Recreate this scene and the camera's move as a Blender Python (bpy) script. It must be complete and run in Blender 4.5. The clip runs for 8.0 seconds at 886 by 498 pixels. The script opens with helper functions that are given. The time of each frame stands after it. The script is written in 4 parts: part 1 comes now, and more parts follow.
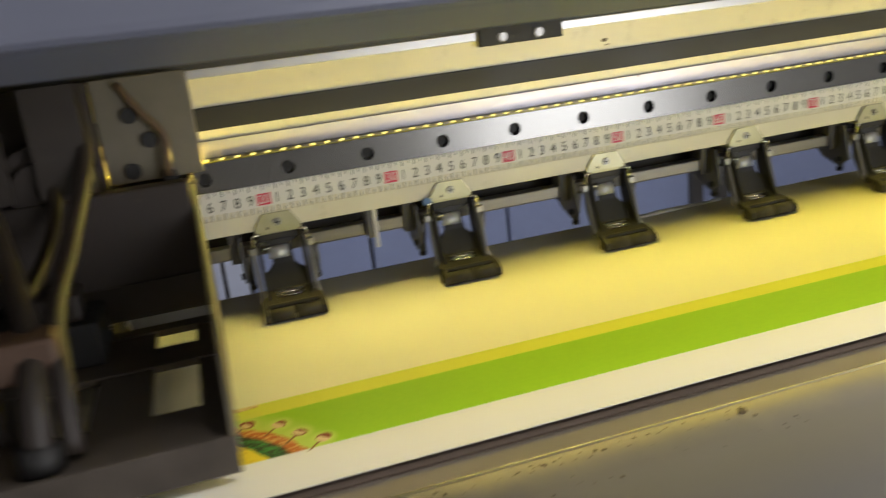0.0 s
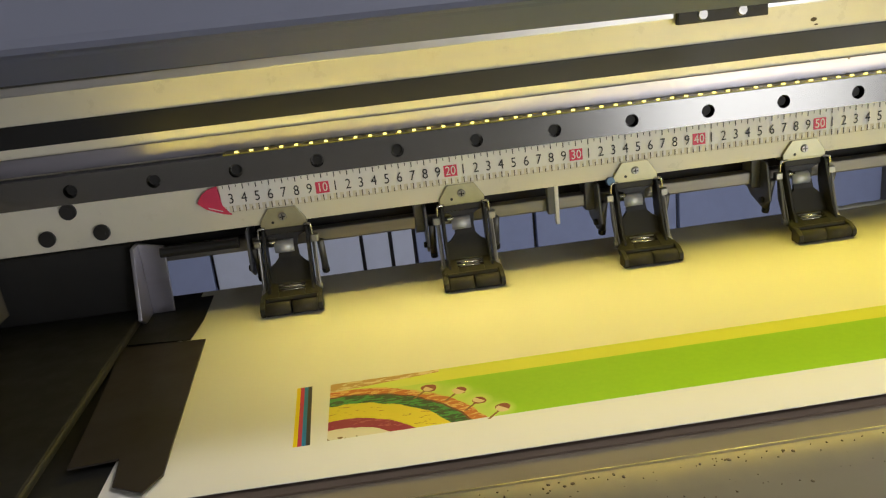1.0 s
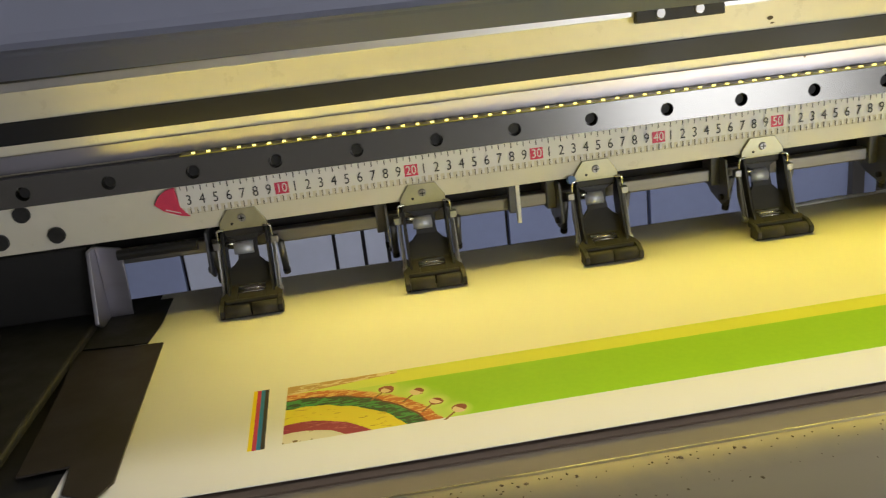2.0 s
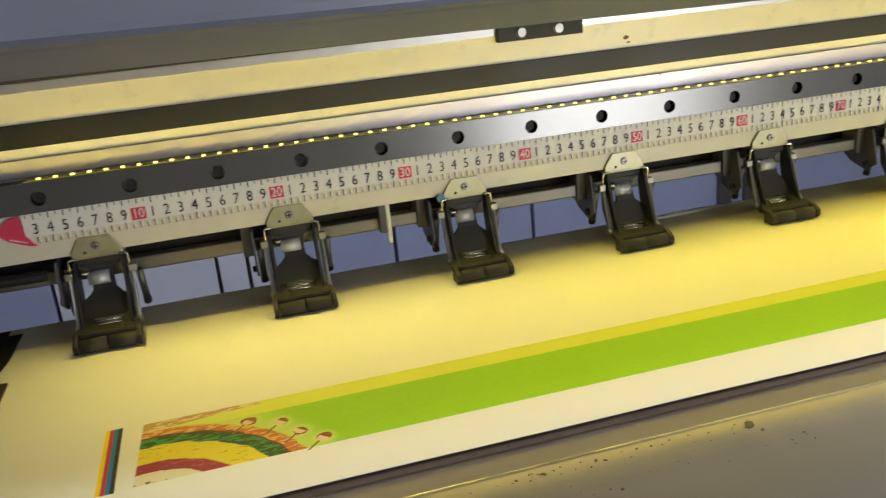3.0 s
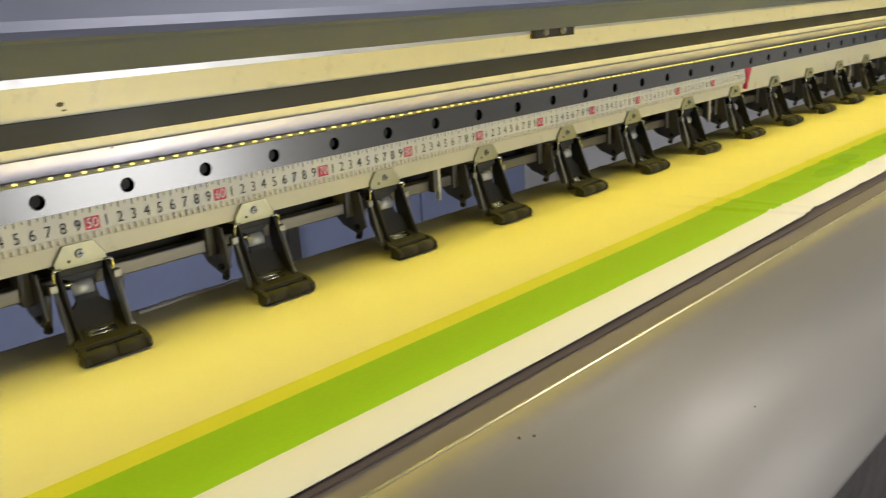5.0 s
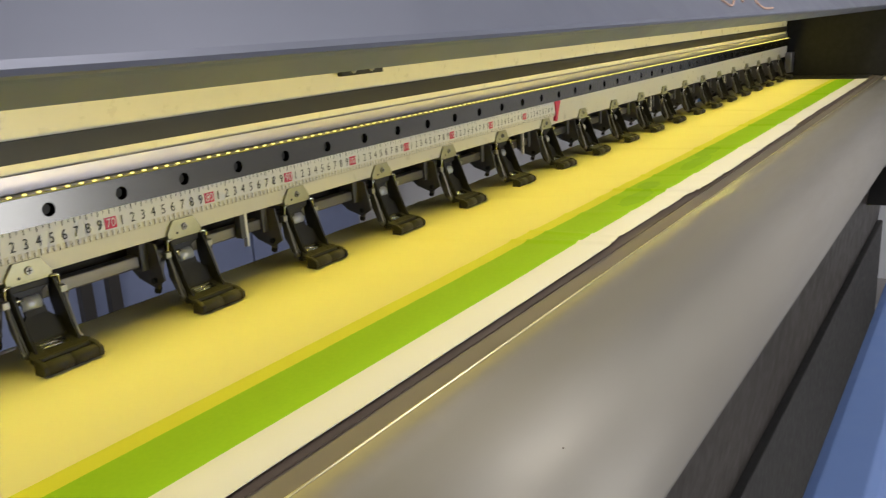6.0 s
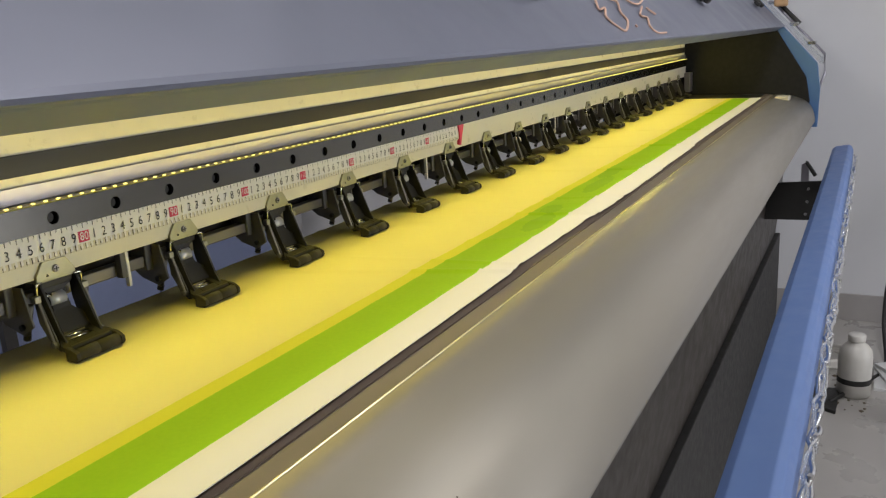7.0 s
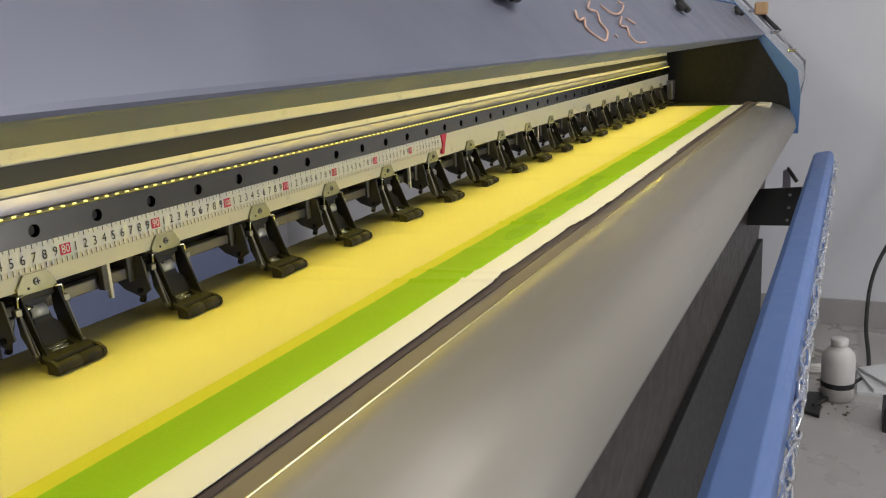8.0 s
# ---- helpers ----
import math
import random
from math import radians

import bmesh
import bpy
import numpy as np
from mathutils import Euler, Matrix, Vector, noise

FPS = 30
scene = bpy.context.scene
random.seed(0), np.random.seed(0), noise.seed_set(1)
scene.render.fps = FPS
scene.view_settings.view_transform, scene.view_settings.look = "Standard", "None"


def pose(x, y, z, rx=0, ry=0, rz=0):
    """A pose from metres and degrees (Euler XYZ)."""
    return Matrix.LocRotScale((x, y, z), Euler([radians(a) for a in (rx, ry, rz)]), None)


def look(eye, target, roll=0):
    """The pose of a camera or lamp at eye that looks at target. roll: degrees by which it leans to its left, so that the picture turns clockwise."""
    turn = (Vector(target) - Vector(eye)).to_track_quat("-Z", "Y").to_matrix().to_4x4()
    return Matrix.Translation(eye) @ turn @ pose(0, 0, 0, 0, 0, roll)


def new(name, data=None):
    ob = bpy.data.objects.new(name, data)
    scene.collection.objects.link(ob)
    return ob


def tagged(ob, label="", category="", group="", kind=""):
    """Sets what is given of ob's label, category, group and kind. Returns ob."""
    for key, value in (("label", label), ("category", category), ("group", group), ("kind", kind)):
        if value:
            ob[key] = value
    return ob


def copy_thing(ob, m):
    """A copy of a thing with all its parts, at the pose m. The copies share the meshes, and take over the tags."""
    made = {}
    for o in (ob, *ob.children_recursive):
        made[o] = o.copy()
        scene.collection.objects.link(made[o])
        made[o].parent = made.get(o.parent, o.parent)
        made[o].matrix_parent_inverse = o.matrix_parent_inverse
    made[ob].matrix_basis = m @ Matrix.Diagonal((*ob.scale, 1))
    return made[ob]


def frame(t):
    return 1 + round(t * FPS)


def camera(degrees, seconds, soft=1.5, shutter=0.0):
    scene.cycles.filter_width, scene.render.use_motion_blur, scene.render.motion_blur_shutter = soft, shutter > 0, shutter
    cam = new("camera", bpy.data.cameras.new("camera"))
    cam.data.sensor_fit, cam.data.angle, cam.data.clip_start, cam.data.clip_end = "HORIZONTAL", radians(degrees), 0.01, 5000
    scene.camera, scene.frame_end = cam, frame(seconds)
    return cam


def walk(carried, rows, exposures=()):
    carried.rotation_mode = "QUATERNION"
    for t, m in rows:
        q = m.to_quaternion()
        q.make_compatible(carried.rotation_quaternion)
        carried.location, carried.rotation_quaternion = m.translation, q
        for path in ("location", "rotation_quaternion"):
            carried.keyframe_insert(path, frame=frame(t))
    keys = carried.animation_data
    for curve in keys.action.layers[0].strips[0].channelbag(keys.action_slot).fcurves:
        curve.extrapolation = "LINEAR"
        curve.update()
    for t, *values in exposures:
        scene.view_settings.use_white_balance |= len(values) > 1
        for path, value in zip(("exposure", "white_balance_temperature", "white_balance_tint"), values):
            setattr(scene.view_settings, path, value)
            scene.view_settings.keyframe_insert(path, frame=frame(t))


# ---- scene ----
cam = camera(56.9, 8.0, soft=1.2, shutter=0.3)
PATH = [
    (0, (0.164, -0.622, 1.191), (0.672, 1.221, 0.604), -6.8),
    (0.1, (0.158, -0.628, 1.175), (0.578, 1.25, 0.632), -7.1),
    (0.2, (0.152, -0.628, 1.184), (0.502, 1.257, 0.613), -7.0),
    (0.3, (0.149, -0.628, 1.196), (0.439, 1.256, 0.589), -6.8),
    (0.5, (0.146, -0.629, 1.199), (0.345, 1.264, 0.582), -6.8),
    (1, (0.146, -0.624, 1.198), (0.272, 1.276, 0.587), -6.5),
    (1.2, (0.146, -0.623, 1.198), (0.263, 1.276, 0.583), -6.5),
    (2.3, (0.163, -0.623, 1.197), (0.411, 1.261, 0.573), -6.4),
    (2.5, (0.165, -0.622, 1.195), (0.47, 1.257, 0.583), -6.3),
    (3, (0.177, -0.618, 1.195), (0.619, 1.236, 0.587), -5.9),
    (3.5, (0.199, -0.602, 1.194), (0.847, 1.189, 0.584), -5.1),
    (4, (0.23, -0.583, 1.192), (1.133, 1.099, 0.596), -4.3),
    (4.5, (0.261, -0.572, 1.191), (1.409, 0.959, 0.609), -3.8),
    (5, (0.285, -0.562, 1.19), (1.63, 0.803, 0.619), -3.5),
    (6.5, (0.341, -0.568, 1.198), (2.015, 0.403, 0.694), -3.2),
    (7, (0.355, -0.57, 1.2), (2.068, 0.337, 0.707), -3.2),
    (7.5, (0.356, -0.573, 1.2), (2.083, 0.311, 0.715), -3.3),
    (8, (0.353, -0.577, 1.203), (2.084, 0.303, 0.726), -3.4),
]
walk(cam, [(t, look(eye, target, roll)) for t, eye, target, roll in PATH],
     [(0.0, 0.42), (3.5, 0.47), (5.0, 0.25), (6.5, 0.18), (8.0, 0.18)])

PAPER_Z = 0.9735


# ---- light ----
def make_world():
    w = bpy.data.worlds.new("room_air")
    w.use_nodes = True
    bg = w.node_tree.nodes["Background"]
    bg.inputs[0].default_value = (0.75, 0.82, 1.0, 1)
    bg.inputs[1].default_value = 0.12
    scene.world = w


def area(name, m, sx, sy, power, color):
    d = bpy.data.lights.new(name, "AREA")
    d.shape, d.size, d.size_y, d.energy, d.color = "RECTANGLE", sx, sy, power, color
    ob = new(name, d)
    ob.matrix_basis = m
    return ob


make_world()
# ceiling panels of the room: one over the machine's front, one behind it, one far off
LAMPS = ((1.45, -0.92, 16, 0.5), (0.9, 1.15, 22, 1.1), (3.0, -2.1, 1.5, 1.1))
for lx, ly, power, size in LAMPS:
    area("ceiling_light", pose(lx, ly, 2.74), size, 0.3, power, (1.0, 0.95, 0.92))
# daylight in the low window of the front wall: x from, x to, sill, head
WINDOW = (1.35, 2.35, 0.15, 1.70)
area("window_daylight", pose((WINDOW[0] + WINDOW[1]) / 2, -2.98, (WINDOW[2] + WINDOW[3]) / 2, 90, 0, 0), WINDOW[1] - WINDOW[0], WINDOW[3] - WINDOW[2], 27, (0.95, 0.96, 1.0))
# light of the small lamp strip on the rail; its first length is weaker and paler
area("strip_light", pose(0.19, -0.0160, 1.0985, 74, 0, 180), 0.30, 0.005, 0.37, (1.0, 0.80, 0.17))
area("strip_light", pose(1.79, -0.0250, 1.0985, 74, 0, 180), 2.88, 0.005, 3.4, (1.0, 0.81, 0.10))
area("strip_light", pose(1.60, -0.0200, 1.1000, 180, 0, 0), 3.26, 0.004, 0.75, (1.0, 0.76, 0.10))


# ---- materials ----
def nodes_of(name):
    m = bpy.data.materials.new(name)
    m.use_nodes = True
    nt = m.node_tree
    return m, nt, nt.nodes["Principled BSDF"]


def node(nt, kind, **inputs):
    n = nt.nodes.new(kind)
    for key, value in inputs.items():
        n.inputs[key].default_value = value
    return n


def mat(name, color, rough=0.5, metal=0.0, scale=40.0, vary=0.12, bump=0.05, stretch=(1, 1, 1), stain=0.0, stain_color=(0.05, 0.04, 0.03), coat=0.0, uneven=0.08):
    m, nt, b = nodes_of(name)
    L = nt.links.new
    tc = nt.nodes.new("ShaderNodeTexCoord")
    mp = nt.nodes.new("ShaderNodeMapping")
    mp.inputs["Scale"].default_value = stretch
    L(tc.outputs["Object"], mp.inputs[0])
    n1 = node(nt, "ShaderNodeTexNoise", Scale=scale, Detail=6.0, Roughness=0.6)
    n2 = node(nt, "ShaderNodeTexNoise", Scale=scale * 0.12, Detail=3.0)
    L(mp.outputs[0], n1.inputs["Vector"])
    L(mp.outputs[0], n2.inputs["Vector"])
    add = nt.nodes.new("ShaderNodeMath")
    add.operation = "ADD"
    L(n1.outputs[0], add.inputs[0])
    L(n2.outputs[0], add.inputs[1])
    mr = node(nt, "ShaderNodeMapRange")
    mr.inputs["From Min"].default_value, mr.inputs["From Max"].default_value = 0.6, 1.4
    mr.inputs["To Min"].default_value, mr.inputs["To Max"].default_value = 1 - vary, 1 + vary
    L(add.outputs[0], mr.inputs["Value"])
    mul = nt.nodes.new("ShaderNodeVectorMath")
    mul.operation = "SCALE"
    mul.inputs[0].default_value = color[:3]
    L(mr.outputs[0], mul.inputs["Scale"])
    last = mul.outputs[0]
    if stain:
        n3 = node(nt, "ShaderNodeTexNoise", Scale=scale * 0.5, Detail=8.0, Roughness=0.7)
        L(mp.outputs[0], n3.inputs["Vector"])
        sr = node(nt, "ShaderNodeMapRange")
        sr.inputs["From Min"].default_value, sr.inputs["From Max"].default_value = 0.60, 0.72
        sr.inputs["To Max"].default_value = stain
        L(n3.outputs[0], sr.inputs["Value"])
        mix = nt.nodes.new("ShaderNodeMix")
        mix.data_type = "RGBA"
        L(sr.outputs[0], mix.inputs[0])
        L(last, mix.inputs[6])
        mix.inputs[7].default_value = (*stain_color, 1)
        last = mix.outputs[2]
    L(last, b.inputs["Base Color"])
    rr = node(nt, "ShaderNodeMapRange")
    rr.inputs["From Min"].default_value, rr.inputs["From Max"].default_value = 0.3, 0.7
    rr.inputs["To Min"].default_value, rr.inputs["To Max"].default_value = max(0.03, rough - uneven), min(1, rough + uneven)
    L(n1.outputs[0], rr.inputs["Value"])
    L(rr.outputs[0], b.inputs["Roughness"])
    b.inputs["Metallic"].default_value = metal
    b.inputs["Coat Weight"].default_value = coat
    if bump:
        bp = node(nt, "ShaderNodeBump", Strength=bump, Distance=0.001)
        L(n1.outputs[0], bp.inputs["Height"])
        L(bp.outputs[0], b.inputs["Normal"])
    return m


def glow(name, color, strength):
    m, nt, b = nodes_of(name)
    b.inputs["Base Color"].default_value = (*color, 1)
    b.inputs["Emission Color"].default_value = (*color, 1)
    b.inputs["Emission Strength"].default_value = strength
    return m


CREAM = mat("cream_paint", (0.72, 0.68, 0.56), 0.33, scale=60, vary=0.05, bump=0.02, stain=0.25, stain_color=(0.45, 0.36, 0.2))
STEEL = mat("ground_steel", (0.17, 0.165, 0.155), 0.22, 1.0, scale=160, vary=0.03, bump=0.0, stretch=(0.25, 2, 2), uneven=0.01)
STEEL_PLATE = mat("dull_steel_plate", (0.36, 0.35, 0.40), 0.40, 0.9, scale=70, vary=0.10, bump=0.03, stretch=(0.2, 2, 2), stain=0.2, stain_color=(0.25, 0.24, 0.24))
BAR = mat("worn_dark_steel_bar", (0.20, 0.19, 0.18), 0.38, 0.85, scale=70, vary=0.22, bump=0.05, stretch=(0.2, 2, 2), stain=0.35, stain_color=(0.06, 0.05, 0.04))
ALU = mat("aluminium", (0.60, 0.59, 0.58), 0.38, 0.9, scale=80, vary=0.08, bump=0.03)
EDGE = mat("worn_aluminium_profile", (0.25, 0.21, 0.165), 0.5, 0.35, scale=60, vary=0.12, bump=0.04, stretch=(0.2, 1, 1))
# metal colour carries the yellow of the lamp strip
RIM = mat("lamp_tinted_rim", (0.72, 0.66, 0.42), 0.35, 1.0, scale=60, vary=0.15, bump=0.03, stretch=(0.2, 1, 1))
STEP = mat("brown_anodised_step", (0.17, 0.13, 0.10), 0.5, 0.3, scale=60, vary=0.15, bump=0.03, stretch=(0.2, 1, 1))
BLACK = mat("black_plastic", (0.018, 0.017, 0.016), 0.55, scale=200, vary=0.2, bump=0.05)
BLACK_METAL = mat("black_sheet_metal", (0.012, 0.0115, 0.011), 0.6, 0.0, scale=60, vary=0.25, bump=0.05)
LINING = mat("matt_black_lining", (0.006, 0.006, 0.007), 0.85, scale=60, vary=0.25, bump=0.03)
BAND = mat("black_encoder_band", (0.007, 0.007, 0.008), 0.5, scale=25, vary=0.3, bump=0.04, stretch=(0.4, 1, 1))
OLIVE = mat("dark_grey_paint", (0.05, 0.048, 0.046), 0.5, scale=40, vary=0.08, bump=0.02)
HOOD = mat("blue_grey_paint", (0.170, 0.180, 0.235), 0.42, 0.3, scale=11, vary=0.07, bump=0.0, uneven=0.07)
BLUE = mat("blue_paint", (0.12, 0.20, 0.44), 0.5, 0.1, scale=30, vary=0.05, bump=0.02)
END_BLUE = mat("end_panel_blue", (0.08, 0.17, 0.36), 0.4, scale=30, vary=0.08, bump=0.02)
BACK_BLUE = mat("slate_blue_sheet", (0.26, 0.31, 0.50), 0.45, scale=25, vary=0.06, bump=0.02)
BACK_PALE = mat("pale_blue_sheet", (0.50, 0.55, 0.70), 0.45, scale=25, vary=0.06, bump=0.02)
ZINC = mat("yellow_zinc_plate", (0.42, 0.40, 0.27), 0.38, 0.75, scale=120, vary=0.15, bump=0.05, stain=0.3, stain_color=(0.25, 0.2, 0.1))
ARM = mat("steel_arm", (0.36, 0.35, 0.33), 0.36, 0.9, scale=150, vary=0.15, bump=0.05)
LINK = mat("grey_steel_link", (0.17, 0.165, 0.15), 0.42, 0.6, scale=150, vary=0.15, bump=0.05)
GUSSET = mat("grey_moulded_plastic", (0.085, 0.085, 0.092), 0.5, scale=120, vary=0.12, bump=0.06)
ROLLER = mat("grey_rubber", (0.030, 0.029, 0.027), 0.6, scale=220, vary=0.2, bump=0.12)
SPRING = mat("bright_zinc_spring", (0.62, 0.63, 0.66), 0.48, 0.5, scale=150, vary=0.06, bump=0.02)
CHROME = mat("chrome", (0.75, 0.75, 0.75), 0.16, 1.0, scale=150, vary=0.06, bump=0.02)
TAPE_WHITE = mat("tape_white", (0.78, 0.76, 0.73), 0.45, scale=60, vary=0.04, bump=0.01)
TAPE_CREAM = mat("tape_cream", (0.68, 0.63, 0.50), 0.45, scale=60, vary=0.04, bump=0.01)
INK = mat("black_ink", (0.02, 0.02, 0.02), 0.5, scale=200, vary=0.1, bump=0)
RED = mat("red_ink", (0.68, 0.045, 0.11), 0.45, scale=90, vary=0.1, bump=0.01)
DARK_TRAY = mat("brown_black_tray", (0.030, 0.023, 0.018), 0.45, 0.15, scale=30, vary=0.2, bump=0.03, stain=0.3, stain_color=(0.015, 0.012, 0.01))
DIRTY = mat("ink_stained_sheet", (0.20, 0.175, 0.125), 0.5, 0.3, scale=45, vary=0.2, bump=0.05, stain=0.7, stain_color=(0.09, 0.07, 0.04))
GREY_PLATE = mat("stained_grey_plate", (0.040, 0.030, 0.024), 0.65, 0.0, scale=40, vary=0.3, bump=0.04, stain=0.85, stain_color=(0.10, 0.07, 0.05))
RUST = mat("rust_brown_plastic", (0.12, 0.070, 0.045), 0.6, scale=60, vary=0.35, bump=0.05, stain=0.6, stain_color=(0.03, 0.02, 0.015))
CARRIAGE_BLACK = mat("ink_stained_black_metal", (0.085, 0.070, 0.056), 0.5, 0.1, scale=45, vary=0.35, bump=0.05, stain=0.6, stain_color=(0.12, 0.085, 0.055))
HOSE = mat("dark_hose", (0.040, 0.031, 0.025), 0.5, scale=100, vary=0.2, bump=0.02)
WALL = mat("white_wall_paint", (0.66, 0.66, 0.68), 0.7, scale=8, vary=0.03, bump=0.04)
CEIL = mat("ceiling_white", (0.75, 0.75, 0.75), 0.8, scale=8, vary=0.03, bump=0.02)
FLOOR = mat("pale_floor_tile", (0.40, 0.38, 0.36), 0.30, scale=6, vary=0.06, bump=0.01, stain=0.2, stain_color=(0.2, 0.18, 0.17))
SKIRT = mat("grey_skirting_tile", (0.36, 0.34, 0.33), 0.4, scale=20, vary=0.06, bump=0.02)
BOTTLE = mat("white_bottle_plastic", (0.62, 0.60, 0.56), 0.4, scale=30, vary=0.07, bump=0.01, stain=0.3, stain_color=(0.35, 0.32, 0.28))
TAN = mat("brown_lead", (0.16, 0.10, 0.05), 0.5, scale=100, vary=0.15, bump=0.02)
RAW = mat("pale_wood", (0.45, 0.28, 0.14), 0.6, scale=40, vary=0.15, bump=0.05, stretch=(3, 1, 1))
SCRIPT = mat("worn_orange_lettering", (0.62, 0.40, 0.30), 0.5, scale=150, vary=0.12, bump=0)
SPECK = mat("dark_grime", (0.09, 0.065, 0.035), 0.7, scale=200, vary=0.3, bump=0.05)
FILM = mat("milky_film", (0.70, 0.70, 0.68), 0.14, scale=60, vary=0.06, bump=0.03)
PAGE = mat("white_paper_sheets", (0.62, 0.62, 0.62), 0.7, scale=30, vary=0.04, bump=0.01)
LED = glow("lit_led", (1.0, 0.84, 0.20), 1.7)
LED_TAPE = mat("yellow_led_carrier", (0.55, 0.47, 0.08), 0.3, scale=100, vary=0.1, bump=0.02)
LAMP = glow("lit_diffuser", (0.92, 0.96, 1.0), 7.0)


def brushed_apron():
    """Aluminium brushed along its length, with a stained border by the rim and faint marks."""
    m = mat("brushed_aluminium", (0.30, 0.275, 0.23), 0.50, 0.3, scale=50, vary=0.05, bump=0.006, stretch=(0.12, 1, 1), uneven=0.05)
    nt = m.node_tree
    L = nt.links.new
    b = nt.nodes["Principled BSDF"]
    tan = nt.nodes.new("ShaderNodeTangent")
    tan.direction_type, tan.axis = "RADIAL", "X"
    L(tan.outputs[0], b.inputs["Tangent"])
    b.inputs["Anisotropic"].default_value = 0.65
    tc = nt.nodes.new("ShaderNodeTexCoord")
    sep = nt.nodes.new("ShaderNodeSeparateXYZ")
    L(tc.outputs["Object"], sep.inputs[0])
    rag = node(nt, "ShaderNodeTexNoise", Scale=38.0, Detail=7.0, Roughness=0.65)
    L(tc.outputs["Object"], rag.inputs["Vector"])
    edge = node(nt, "ShaderNodeMath")
    edge.operation = "MULTIPLY_ADD"
    L(rag.outputs[0], edge.inputs[0])
    edge.inputs[1].default_value = 0.022
    L(sep.outputs[1], edge.inputs[2])
    border = node(nt, "ShaderNodeMapRange")
    border.interpolation_type = "SMOOTHSTEP"
    border.inputs["From Min"].default_value, border.inputs["From Max"].default_value = -0.308, -0.276
    L(edge.outputs[0], border.inputs["Value"])
    along = node(nt, "ShaderNodeMapRange")
    along.inputs["From Min"].default_value, along.inputs["From Max"].default_value = 0.45, 0.95
    along.inputs["To Min"].default_value, along.inputs["To Max"].default_value = 0.75, 0.12
    L(sep.outputs[0], along.inputs["Value"])
    both = node(nt, "ShaderNodeMath")
    both.operation = "MULTIPLY"
    L(border.outputs[0], both.inputs[0])
    L(along.outputs[0], both.inputs[1])
    mix = nt.nodes.new("ShaderNodeMix")
    mix.data_type = "RGBA"
    old = b.inputs["Base Color"].links[0].from_socket
    L(both.outputs[0], mix.inputs[0])
    L(old, mix.inputs[6])
    mix.inputs[7].default_value = (0.50, 0.43, 0.26, 1)
    L(mix.outputs[2], b.inputs["Base Color"])
    return m


APRON = brushed_apron()


def clear_plastic():
    m, nt, b = nodes_of("clear_plastic")
    b.inputs["Base Color"].default_value = (0.9, 0.92, 0.95, 1)
    b.inputs["Roughness"].default_value = 0.08
    b.inputs["Transmission Weight"].default_value = 0.85
    b.inputs["IOR"].default_value = 1.45
    return m


CLEAR = clear_plastic()


SMUDGES = ((1.295, -0.211, 0.05), (1.37, -0.200, 0.03), (1.565, -0.207, 0.07), (1.67, -0.194, 0.05))


